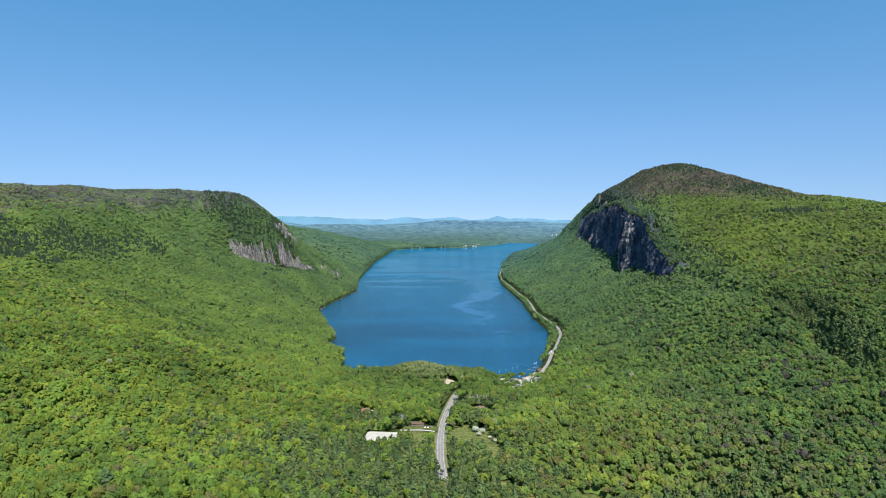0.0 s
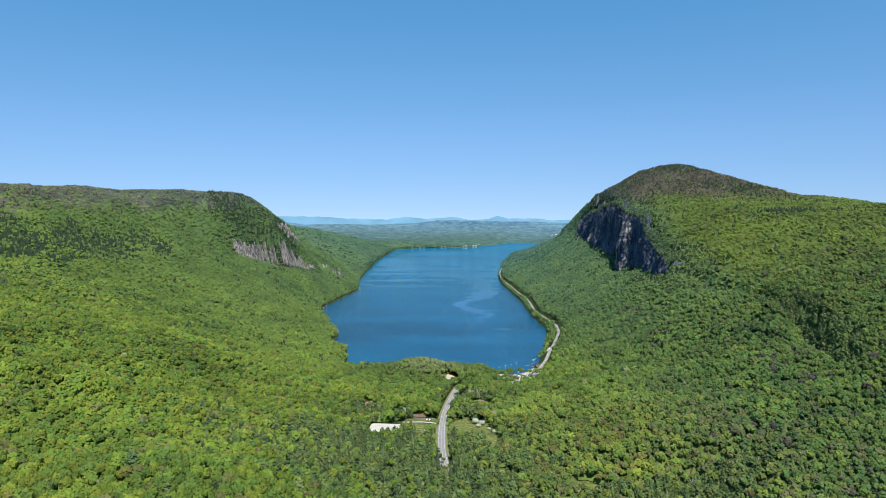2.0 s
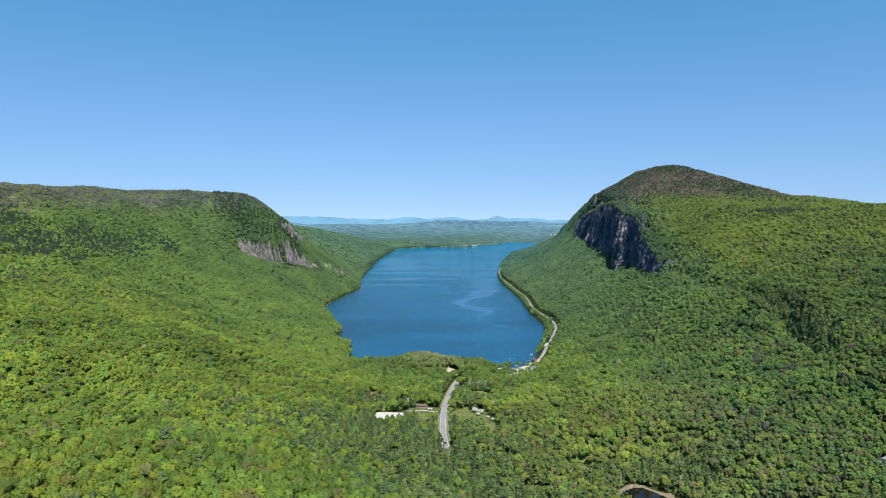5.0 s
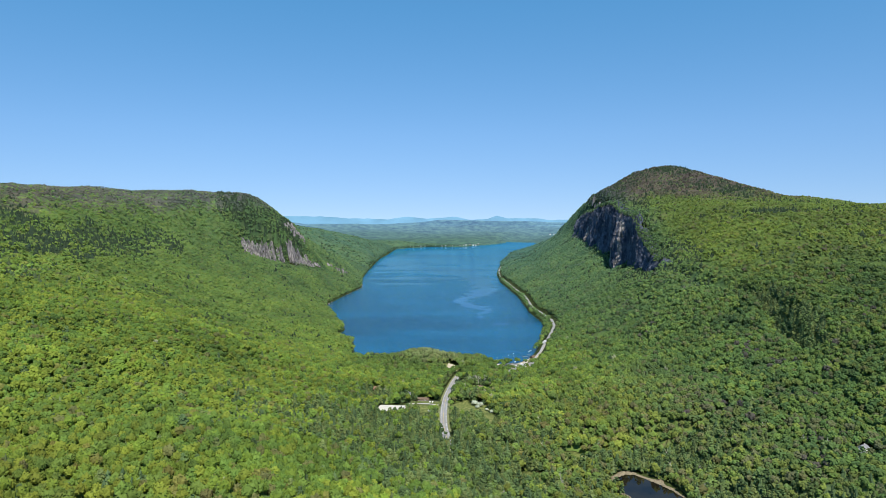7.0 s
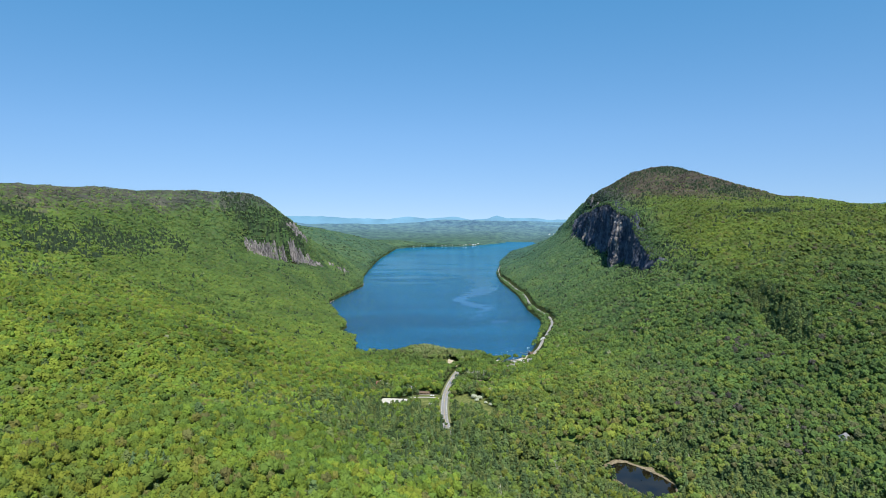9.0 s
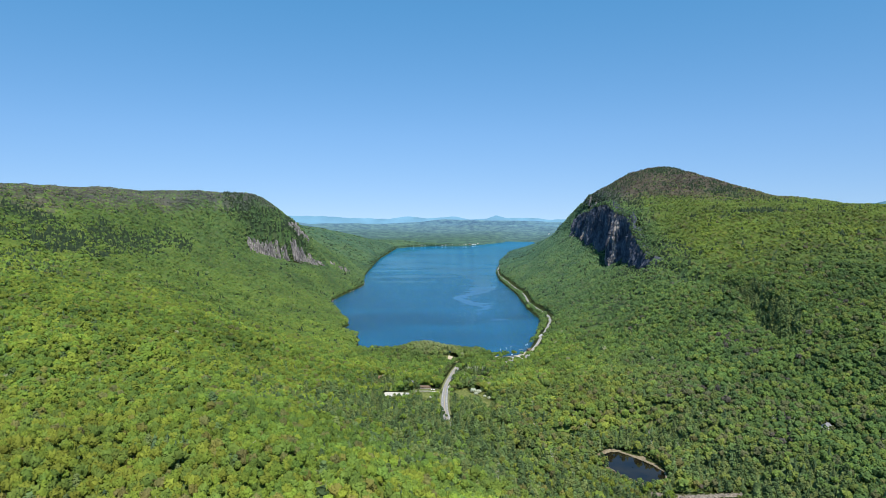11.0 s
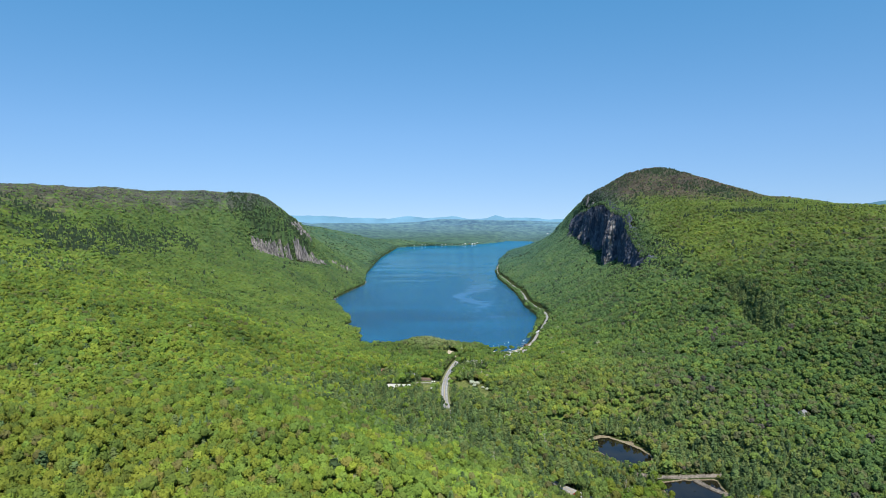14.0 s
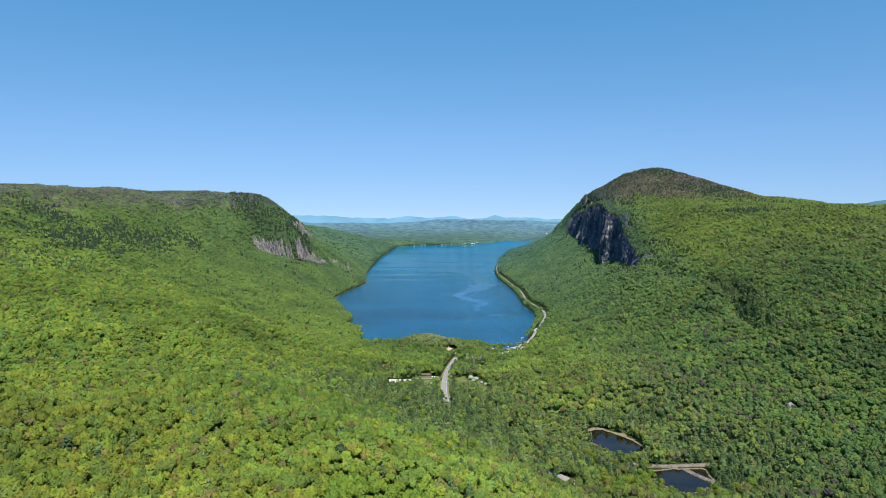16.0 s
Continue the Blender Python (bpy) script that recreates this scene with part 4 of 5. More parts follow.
def open_ground(x, y):
    z = land(x, y)
    bad = z < 0.35
    rd = np.full(np.shape(x), 1e9)
    for i in range(0, len(RX), 2):
        rd = np.minimum(rd, (x - RX[i]) ** 2 + (y - RY[i]) ** 2)
    bad |= rd < np.where((y > 690) & (y < 1130), 9.5, np.where(y > 1130, 7.0, np.where(y > 640, 7.0, 3.4))) ** 2
    bad |= (np.abs(x + 79) < 23) & (y > np.where(x < -76, 776, 792)) & (y < 835)
    bad |= (np.abs(x + 34) < 32) & (y > np.where(x > -50, 803, 818)) & (y < 843)
    bad |= (np.abs(x + 28) < 22) & (np.abs(y - 865) < 4)
    bad |= (x > 104) & (x < 180) & (y > 1082) & (y < 1194) & (wave_noise(x, y, 9, 48) < np.where(y < 1140, -0.3, 0.3))
    sh = x - along(EAST_SHORE, y, 1)
    bad |= (y > 1180) & (y < 1300) & (sh > -12) & (sh < 16) & (wave_noise(x, y, 9, 48) < 0.5)
    bad |= (rd < 10.0 ** 2) & (y > 1180) & (y < 1400)
    bad |= np.hypot((x - 12) / 14, (y - 1122) / 20) < 1
    bad |= np.hypot((x - 59 + 0.12 * (y - 950)) / 16, (y - 952) / 33) < 1 + 0.25 * wave_noise(x, y, 12, 49)
    shore = along(EAST_SHORE, y, 1)
    bad |= (y > 1400) & (x > shore) & (rd < 10.0 ** 2) & (wave_noise(x, y, 14, 47) > -0.1)
    bad |= (x > 100) & (x < 133) & (y > 384) & (y < 411)
    for cx, cy, rx, ry in ((584, 2072, 14, 24), (574, 1810, 12, 18), (549, 1600, 12, 20)):
        bad |= np.hypot((x - cx) / rx, (y - cy) / ry) < 1
    bad |= meadow_at(x, y) > 0.45
    for p in PONDS:
        q = np.array(p)
        cx, cy = q.mean(0)
        a = np.arctan2(q[:, 1] - cy, q[:, 0] - cx)
        o = np.argsort(a)
        rr = np.hypot(q[:, 0] - cx, q[:, 1] - cy)[o]
        bad |= np.hypot(x - cx, y - cy) < np.interp(np.arctan2(y - cy, x - cx), a[o], rr, period=2 * math.pi) + np.where(y > 555, 6.0, 2.5)
    bad |= (x > 205) & (x < 314) & (y > 455) & (y < 469)
    for hx, hy in HOUSES:
        bad |= (np.abs(x - hx) < 9) & (y > hy - (14 if hx > 400 else 19)) & (y < hy + 9)
    # bare rock of the two cliffs
    for foot, top, crest, y0, y1, lo, hi, brk, seed in ((EAST_FOOT, EAST_TOP, CREST_EAST, 1440, 2660, -15, 2, 9.0, 51),):
        fx, tx = along(foot, y, 1), along(top, y, 1)
        rock = (y > y0) & (y < y1) & (x > np.minimum(fx, tx) + np.where(y < 1960, lo - 6, lo)) & (x < np.maximum(fx, tx) + hi) & (z < along(crest, y, 1) + 4)
        soil = brk * soil_share(y, z, seed) > 6.5
        bad |= rock & ~soil
    for y0, y1, _, hi, _ in RIBS:
        yy = y + 11
        fx, tx = along(WEST_FOOT, yy, 1), along(WEST_TOP, yy, 1)
        g = (fx + 9 - x) / np.maximum(fx - tx, 4)
        bad |= (yy > y0) & (yy < y1) & (g > -0.3) & (g < hi * 0.95) & (wave_noise(x * 2, y * 2, 9, 66) < 0.45)
    return bad


# stands of conifers: x, y, half widths, share; narrow ones along the eastern cleft are added to darken its shade
STANDS = [(-65, 690, 140, 110, 0.84), (-5, 560, 125, 75, 0.84), (65, 475, 95, 60, 0.74), (-100, 868, 50, 14, 0.95), (-70, 780, 26, 10, 0.95), (245, 600, 68, 26, 0.9), (285, 512, 45, 30, 0.75), (180, 470, 40, 50, 0.7), (320, 430, 60, 60, 0.75), (150, 540, 40, 60, 0.5), (30, 740, 30, 40, 0.5), (24, 890, 26, 26, 0.7),
          (40, 985, 40, 30, 0.6), (-950, 1400, 75, 120, 0.75), (-1080, 1480, 80, 60, 0.75), (-985, 1330, 90, 60, 0.6), (-912, 1620, 60, 120, 0.8), (-862, 1850, 42, 80, 0.65), (-900, 1080, 130, 120, 0.35), (-790, 2270, 55, 55, 0.75), (-610, 2365, 45, 50, 0.8), (830, 1545, 80, 34, 0.9), (1040, 1450, 90, 30, 0.5), (880, 2300, 85, 60, 1.0), (785, 2155, 75, 90, 0.4), (900, 2095, 50, 40, 0.7), (940, 1990, 60, 60, 0.95), (950, 1860, 40, 50, 0.7), (733, 1637, 30, 12, 0.7), (900, 1500, 60, 24, 0.5), (700, 2600, 90, 300, 0.6), (-640, 2330, 90, 80, 0.4), (-760, 2300, 60, 50, 0.4), (545, 1500, 60, 180, 0.4), (552, 955, 15, 45, 1.0), (546, 858, 18, 52, 1.0), (538, 1040, 12, 50, 0.6), (520, 1180, 12, 60, 0.5), (524, 1330, 14, 70, 0.6), (545, 1430, 25, 40, 0.6), (1010, 1760, 130, 60, 0.45), (120, 1000, 60, 60, 0.3), (640, 2100, 60, 200, 0.45)]


def conifer_share(x, y):
    s = 0.035 + 0.5 * np.clip(wave_noise(x, y, 42, 78) + 0.4 * wave_noise(x, y, 150, 79) - 0.5, 0, 1) * np.clip((y - 950) / 300, 0.1, 1)
    for cx, cy, rx, ry, p in STANDS:
        s = np.maximum(s, p * np.clip(1.7 - np.hypot((x - cx) / rx, (y - cy) / ry) - 0.35 * wave_noise(x, y, 45, 77), 0, 1))
    return s


def species_haze(rng, x, y, z, fir):
    n = len(x)
    pal = np.array([MAPLE, BIRCH, BEECH, ASH, REDBUD, GREYTWIG, BLOSSOM, BARETWIG])
    patch = wave_noise(x, y, 120, 91) + 0.7 * wave_noise(x, y, 40, 92)
    west = np.clip((20 - x) / 300, 0, 1)
    w = np.stack([0.9 + 0 * x, 0.35 + 0.8 * west + 0.4 * patch, 0.75 - 0.35 * west - 0.4 * patch, 0.7 + 0 * x, 0.05 + 0.08 * np.clip(patch, 0, 1), 0.06 + 0.08 * np.clip(-patch, 0, 1), 0.0025 + 0 * x, 0 * x], 1)
    w[:, 5] += 1.6 * np.clip(wave_noise(x, y, 55, 94) - 0.3, 0, 1) * np.clip((x + 200) / 300, 0.3, 1)
    w[:, 4] += 0.5 * np.clip(wave_noise(x, y, 60, 95) - 0.3, 0, 1) * np.clip((700 - y) / 300, 0, 1)
    vale = np.clip((850 - y) / 200, 0, 1) * np.clip((x - 20) / 80, 0, 1) * np.clip((480 - x) / 150, 0, 1)
    w[:, 1] += 0.7 * vale
    w[:, 4] += 0.10 * vale
    w[:, 5] += 0.2 * vale
    w[:, 5] += 4.0 * np.exp(-((x + 25) / 45) ** 2 - ((y - 1165) / 34) ** 2)
    high = np.clip((z - np.where(x < 0, 296, 344)) / np.where(x < 0, 62, 42) + 0.35 * patch, 0, 1) * (z > 260)
    w[:, 7] += np.where(x > 0, 22.0, 7.0) * high
    w[:, 7] += 1.3 * np.clip(wave_noise(x, y, 45, 98) - 0.45, 0, 1) * np.clip((x - 100) / 200, 0, 1)
    w[:, 4] += 0.2 * high
    w[:, 1] *= 1 - 0.7 * high
    w[:, 4:6] *= np.clip(1.6 - y / 2600, 0.15, 1)[:, None] ** (1 - high[:, None])
    w = np.clip(w, 0.001, None)
    cum = np.cumsum(w / w.sum(1, keepdims=True), 1)
    k = (rng.uniform(0, 1, (n, 1)) > cum).sum(1).clip(0, 7)
    col = pal[k] * (1 + rng.uniform(-1, 1, (n, 1)) * np.interp(y, (700, 1500), (0.22, 0.13))[:, None]) * (1 + 0.13 * patch[:, None] + 0.20 * wave_noise(x, y, 21, 93)[:, None] + 0.20 * (wave_noise(x, y, 48, 96) * np.clip((y - 300) / 900, 0.4, 1))[:, None]) * (1 - 0.12 * high[:, None])
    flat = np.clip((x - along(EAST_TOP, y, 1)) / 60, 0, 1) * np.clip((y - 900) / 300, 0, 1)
    # distance haze painted blue into the leaf colour, more to the north and east
    haze = (np.clip((y - 850) / 1700, 0, 1.9) * (1 - 0.6 * flat) + 0.45 * np.clip((x - 200) / 150, 0, 1) * (1 - flat))[:, None]
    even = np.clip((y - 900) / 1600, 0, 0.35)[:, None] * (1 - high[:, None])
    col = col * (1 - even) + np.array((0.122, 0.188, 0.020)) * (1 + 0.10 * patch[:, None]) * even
    col = col * (1 - 0.16 * haze) + np.array((0.0, 0.019, 0.042)) * haze
    # leaves lighter on the near spur, darker on parts of the eastern slope
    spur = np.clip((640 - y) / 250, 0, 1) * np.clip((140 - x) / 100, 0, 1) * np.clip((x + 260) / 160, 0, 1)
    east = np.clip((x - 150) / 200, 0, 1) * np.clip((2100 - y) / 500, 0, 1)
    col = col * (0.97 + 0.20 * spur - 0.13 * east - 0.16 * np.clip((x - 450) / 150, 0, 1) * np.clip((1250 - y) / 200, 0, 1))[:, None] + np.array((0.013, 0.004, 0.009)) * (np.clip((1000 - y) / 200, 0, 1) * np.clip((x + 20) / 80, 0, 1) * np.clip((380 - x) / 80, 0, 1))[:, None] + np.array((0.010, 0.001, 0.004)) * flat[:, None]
    warm = np.clip((430 - y) / 200, 0, 1) * np.clip((60 - x) / 150, 0, 1)
    col = col + np.array((0.036, 0.008, 0.0)) * (warm * (0.6 + 0.5 * patch))[:, None]
    knoll = 0.9 * np.exp(-((x + 25) / 58) ** 2 - ((y - 1165) / 38) ** 2)[:, None]
    col = col * (1 - knoll) + np.array((0.208, 0.242, 0.100)) * rng.uniform(0.85, 1.15, (n, 1)) * knoll
    col = col * (1 + 0.28 * high * (x < 0))[:, None]
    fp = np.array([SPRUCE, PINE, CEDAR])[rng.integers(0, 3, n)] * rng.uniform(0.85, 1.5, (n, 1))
    # conifers turn darker between y 900 and 1300
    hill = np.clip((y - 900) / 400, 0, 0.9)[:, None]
    fp = fp * (1 - hill) + np.array(FAR_CONIFER) * rng.uniform(0.8, 1.3, (n, 1)) * hill
    return np.where(fir[:, None], fp, 0.89 * col + (0, 0, 0.006))


def scatter(rng, r0, r1, gap, half=37.0):
    """Places on a jittered lattice between two distances from the middle of the flight."""
    ext = r1
    xs, ys = np.meshgrid(np.arange(HUB[0] - ext, HUB[0] + ext, gap), np.arange(HUB[1], HUB[1] + ext, gap * 0.9))
    xs = xs + (np.arange(xs.shape[0]) % 2)[:, None] * gap * 0.5
    x = (xs + rng.uniform(-0.5, 0.5, xs.shape) * gap).ravel()
    y = (ys + rng.uniform(-0.5, 0.5, ys.shape) * gap).ravel()
    r = np.hypot(x - HUB[0], y - HUB[1])
    b = np.degrees(np.arctan2(x - HUB[0], y - HUB[1] + 140))
    ok = (r >= r0) & (r < r1) & (np.abs(b) < half) & (np.abs(x) < 2300)
    x, y = x[ok], y[ok]
    # steep ground carries more trees for its width
    sx, sy = (land(x + 6, y) - land(x - 6, y)) / 12, (land(x, y + 6) - land(x, y - 6)) / 12
    more = 2.3 * (np.sqrt(1 + sx ** 2 + sy ** 2) - 1.05)
    for k in range(5):
        e = rng.uniform(0, 1, len(more)) < more - k
        x, y = np.concatenate([x, x[: len(more)][e] + rng.normal(0, 0.4 * gap, e.sum())]), np.concatenate([y, y[: len(more)][e] + rng.normal(0, 0.4 * gap, e.sum())])
    # nothing grows where no one looks: right below the flight
    ok = y + 264 > (296 - land(x, y)) / 0.47
    x, y = x[ok], y[ok]
    ok = ~open_ground(x, y)
    return x[ok], y[ok]


def seen_ground(x, y, z, top):
    """Keeps what a flyer over the valley could see: drops the lee of the ridges."""
    keep = np.ones(len(x), bool)
    eye = np.array((HUB[0], HUB[1], 330.0))
    for f in np.linspace(0.2, 0.985, 60):
        px, py = eye[0] + (x - eye[0]) * f, eye[1] + (y - eye[1]) * f
        pz = eye[2] + (z + top - eye[2]) * f
        keep &= land(px, py) < pz + 9
    return keep


def plant(name, label, x, y, height, col, templates, rng, trunk, spread=(0.7, 1.1), base_z=None, round_off=False):
    """One mesh for a whole wood."""
    n = len(x)
    if not n:
        return
    z = land(x, y) if base_z is None else base_z
    pick = rng.integers(0, len(templates), n)
    vs, fs, cs, ms, base = [], [], [], [], 0
    for k, (tv, tf) in enumerate(templates):
        s = np.nonzero(pick == k)[0]
        if not len(s):
            continue
        nt = 0
        if trunk:
            wv, wf = stem(0.016, 0.008, 0.55, 3)
            nt = len(wf)
            tv2, tf2 = join([(tv, tf), (wv, wf)])
        else:
            tv2, tf2 = tv, tf
        a = rng.uniform(0, 6.283, len(s))
        ca, sa = np.cos(a)[:, None], np.sin(a)[:, None]
        h = height[s][:, None]
        wd = h * rng.uniform(*spread, (len(s), 1))
        X = (tv2[:, 0] * ca - tv2[:, 1] * sa) * wd + x[s][:, None]
        Y = (tv2[:, 0] * sa + tv2[:, 1] * ca) * wd + y[s][:, None]
        Z = tv2[:, 2] * h + z[s][:, None]
        vs.append(np.stack([X, Y, Z], -1).reshape(-1, 3))
        fs.append((tf2[None] + (base + np.arange(len(s)) * len(tv2))[:, None, None]).reshape(-1, 3))
        cs.append(np.repeat(col[s], len(tv2), 0))
        mi = np.zeros(len(tf2), np.int32)
        if nt:
            mi[-nt:] = 1
        ms.append(np.tile(mi, len(s)))
        base += len(s) * len(tv2)
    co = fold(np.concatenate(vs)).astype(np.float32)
    f = np.concatenate(fs).astype(np.int32)
    me = bpy.data.meshes.new(name)
    me.vertices.add(len(co))
    me.vertices.foreach_set("co", co.ravel())
    me.loops.add(f.size)
    me.loops.foreach_set("vertex_index", f.ravel())
    me.polygons.add(len(f))
    me.polygons.foreach_set("loop_start", np.arange(0, f.size, 3, dtype=np.int32))
    me.polygons.foreach_set("use_smooth", np.full(len(f), round_off))
    me.materials.append(LEAF)
    me.materials.append(BARK)
    me.polygons.foreach_set("material_index", np.concatenate(ms))
    at = me.attributes.new("species_haze", "FLOAT_COLOR", "POINT")
    c4 = np.concatenate([np.concatenate(cs), np.ones((len(co), 1))], 1).astype(np.float32)
    at.data.foreach_set("color", c4.ravel())
    me.update(calc_edges=True)
    tagged(new(name, me), label, "woods", kind="stuff")


def lower_canopy(rng, r0, r1, gap, half):
    """Young trees and low boughs that close the woods between the crowns."""
    xs, ys = np.meshgrid(np.arange(-2300, 2300, gap), np.arange(-520 if r0 == 0 else HUB[1], HUB[1] + r1, gap))
    shape = xs.shape
    x = (xs + rng.uniform(-0.35, 0.35, shape) * gap).ravel()
    y = (ys + rng.uniform(-0.35, 0.35, shape) * gap).ravel()
    r, b = np.hypot(x - HUB[0], y - HUB[1]), np.degrees(np.arctan2(x - HUB[0], y - HUB[1] + 140))
    ok = (r >= r0) & (r < r1) & (np.abs(b) < half)
    if r0 == 0:
        ok &= (np.abs(b) < 37) | ((np.abs(x) < 380) & (y < 150))
    k = np.nonzero(ok)[0]
    z = land(x[k], y[k])
    good = ~open_ground(x[k], y[k])
    edge = np.zeros(len(k), bool)
    for dx, dy in ((-1, 0), (1, 0), (0, -1), (0, 1)):
        edge |= open_ground(x[k] + 1.3 * gap * dx, y[k] + 1.3 * gap * dy)
    if r0 > 800:
        good &= seen_ground(x[k], y[k], z, 12.0)
    ok[k[~good]] = False
    brim = edge[good]
    index = np.full(len(x), -1)
    k = np.nonzero(ok)[0]
    index[k] = np.arange(len(k))
    g = index.reshape(shape)
    q = np.stack([g[:-1, :-1], g[:-1, 1:], g[1:, 1:], g[1:, :-1]], -1).reshape(-1, 4)
    q = q[(q >= 0).all(1)]
    x, y = x[k], y[k]
    z = land(x, y)
    low = np.where(brim, 0.22, 1.0) * (8.7 if r0 > 1200 else 7.2 if r0 > 800 else 6.2) * (1 - 0.3 * np.clip((z - 250) / 200, 0, 1)) * np.where(r0 > 3000, 1.5, 1.0) * (1 - 0.45 * np.clip(conifer_share(x, y) - 0.1, 0, 1))
    low = np.maximum(low, 0.6)
    co = np.stack([x, y, z + low * (1 + rng.uniform(-0.5, 0.36, len(x)))], -1)
    fir = rng.uniform(0, 1, len(x)) < (0.5 if 0 < r0 < 1700 else 0.85) * conifer_share(x, y)
    ob = mesh_object("low_canopy", fold(co), q, LEAF, smooth=r0 > 1200)
    at = ob.data.attributes.new("species_haze", "FLOAT_COLOR", "POINT")
    at.data.foreach_set("color", np.concatenate([species_haze(rng, x, y, z, fir) * (0.94 if r0 < 1200 else 0.88), np.ones((len(x), 1))], 1).astype(np.float32).ravel())
    tagged(ob, "lower boughs and young trees closing the spring woods", "woods", kind="stuff")


def tree_sizes(rng, x, y, fir):
    h = np.where(fir, rng.uniform(9, 19, len(x)), rng.uniform(10.5, 17.0, len(x)))
    z = land(x, y)
    h *= (1 - 0.3 * np.clip((z - 250) / 200, 0, 1)) * (1 + 0.16 * wave_noise(x, y, 26, 97))
    h = np.where((np.abs(x - 2) < 20) & (y > 540) & (y < 615), np.maximum(h, 14.0), h)
    low = np.zeros(len(x), bool)
    for p in PONDS:
        cx, cy = np.mean(p, 0)
        low |= (np.hypot((x - cx + 4) / 40, (y - cy + 46) / 48) < 1)
    return np.where(low, 0.72 * h, h)


def is_specimen(x, y):
    """Trees that stand singly: 1 on the spur below the flight, 2 round the ponds, 3 beside the road and the meadow."""
    pond = (x > 160) & (x < 325) & (y > 372) & (y < 612)
    side = (x > -30) & (x < 75) & (y > 690) & (y < 900)
    return np.where((y < 215) & (x > -90) & (x < 20), 1, np.where(pond, 2, np.where(side, 3, 0)))


def build_woods():
    rng = np.random.default_rng(7)
    tb = {0: [broadleaf(rng, 12, 6, 44, 0.145, True, 0.046) for _ in range(16)], 1: [broadleaf(rng, 9, 4, 3, 0.155, False, 0.06, 0.8) for _ in range(16)], 2: [broadleaf(rng, 6, 3, 0, 0.20, False, deep=0.4) for _ in range(14)], 3: [broadleaf(rng, 2, 4, 0, 0.34, False) for _ in range(10)]}
    tc = {0: [conifer(rng, 6, 7, 0.22, 34) for _ in range(8)], 1: [conifer(rng, 4, 5, 0.24, 5) for _ in range(8)], 2: [conifer(rng, 3, 5, 0.26) for _ in range(6)]}
    tp = {0: [pine(rng, 18, 5, 30) for _ in range(10)], 1: [pine(rng, 13, 4, 5) for _ in range(10)]}
    single = None
    for lod, (r0, r1, gap) in enumerate(((250, 640, 6.7), (640, 1330, 6.9), (1330, 3500, 9.6))):
        x, y = scatter(rng, r0, r1, gap)
        fir = rng.uniform(0, 1, len(x)) < conifer_share(x, y)
        h = tree_sizes(rng, x, y, fir)
        if lod:
            ok = seen_ground(x, y, land(x, y), h)
            x, y, fir, h = x[ok], y[ok], fir[ok], h[ok]
        if lod == 0:
            sp = is_specimen(x, y)
            one = sp > 0
            single = (x[one], y[one], h[one], fir[one], sp[one])
            x, y, fir, h = x[~one], y[~one], fir[~one], h[~one]
        # conifers stand closer: young ones between the old
        k = np.nonzero(fir)[0]
        jx, jy = rng.normal(0, 0.45 * gap, len(k)), rng.normal(0, 0.45 * gap, len(k))
        keep = ~open_ground(x[k] + jx, y[k] + jy)
        k, jx, jy = k[keep], jx[keep], jy[keep]
        x, y, h = np.concatenate([x, x[k] + jx]), np.concatenate([y, y[k] + jy]), np.concatenate([h, h[k] * rng.uniform(0.6, 0.95, len(k))])
        fir = np.concatenate([fir, fir[k]])
        col = species_haze(rng, x, y, land(x, y), fir)
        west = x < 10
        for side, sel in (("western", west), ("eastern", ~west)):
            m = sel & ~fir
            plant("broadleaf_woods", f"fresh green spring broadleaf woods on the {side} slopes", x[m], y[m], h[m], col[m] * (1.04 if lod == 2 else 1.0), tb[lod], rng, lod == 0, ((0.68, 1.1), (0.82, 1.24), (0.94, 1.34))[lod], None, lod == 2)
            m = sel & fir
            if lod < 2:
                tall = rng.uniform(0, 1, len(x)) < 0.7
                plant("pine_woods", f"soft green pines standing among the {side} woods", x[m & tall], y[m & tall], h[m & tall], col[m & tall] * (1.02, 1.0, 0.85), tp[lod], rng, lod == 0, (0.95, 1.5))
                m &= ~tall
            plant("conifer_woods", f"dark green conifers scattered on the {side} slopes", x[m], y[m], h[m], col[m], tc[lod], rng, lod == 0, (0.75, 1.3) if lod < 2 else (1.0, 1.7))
    # trees along the brink of the dark cliff
    y = rng.uniform(1430, 2720, 2100)
    x = along(EAST_TOP, y, 1) + rng.uniform(-32, 10, 2100)
    z = along(CREST_EAST, y, 1) - rng.uniform(0, 8, 2100) - 0.3 * np.clip(along(EAST_TOP, y, 1) - 12 - x, 0, 30)
    fir = rng.uniform(0, 1, len(x)) < 0.35
    col = species_haze(rng, x, y, z, fir)
    h = rng.uniform(7, 12, len(x))
    for m, tt, nm in ((~fir, tb[1], "broadleaf_woods"), (fir, tc[1], "conifer_woods")):
        plant(nm, "trees clinging to the brink of the dark cliff", x[m], y[m], h[m], col[m], tt, rng, False, (0.75, 1.2), z[m])
    for r0, r1, gap, half in ((0, 920, 5.5, 180), (900, 1330, 6.5, 37), (1320, 3500, 8.5, 37), (3480, 6000, 20.0, 22)):
        lower_canopy(rng, r0, r1, gap, half)
    # the wooded hill right below and behind the flight
    xs, ys = np.meshgrid(np.arange(-380, 380, 8.2), np.arange(-480, 150, 7.8))
    x = (xs + rng.uniform(-4, 4, xs.shape)).ravel()
    y = (ys + rng.uniform(-4, 4, ys.shape)).ravel()
    ok = (y + 264 <= (296 - land(x, y)) / 0.47) | (np.hypot(x - HUB[0], y - HUB[1]) < 250) | (y < HUB[1])
    ok &= ~open_ground(x, y)
    x, y = x[ok], y[ok]
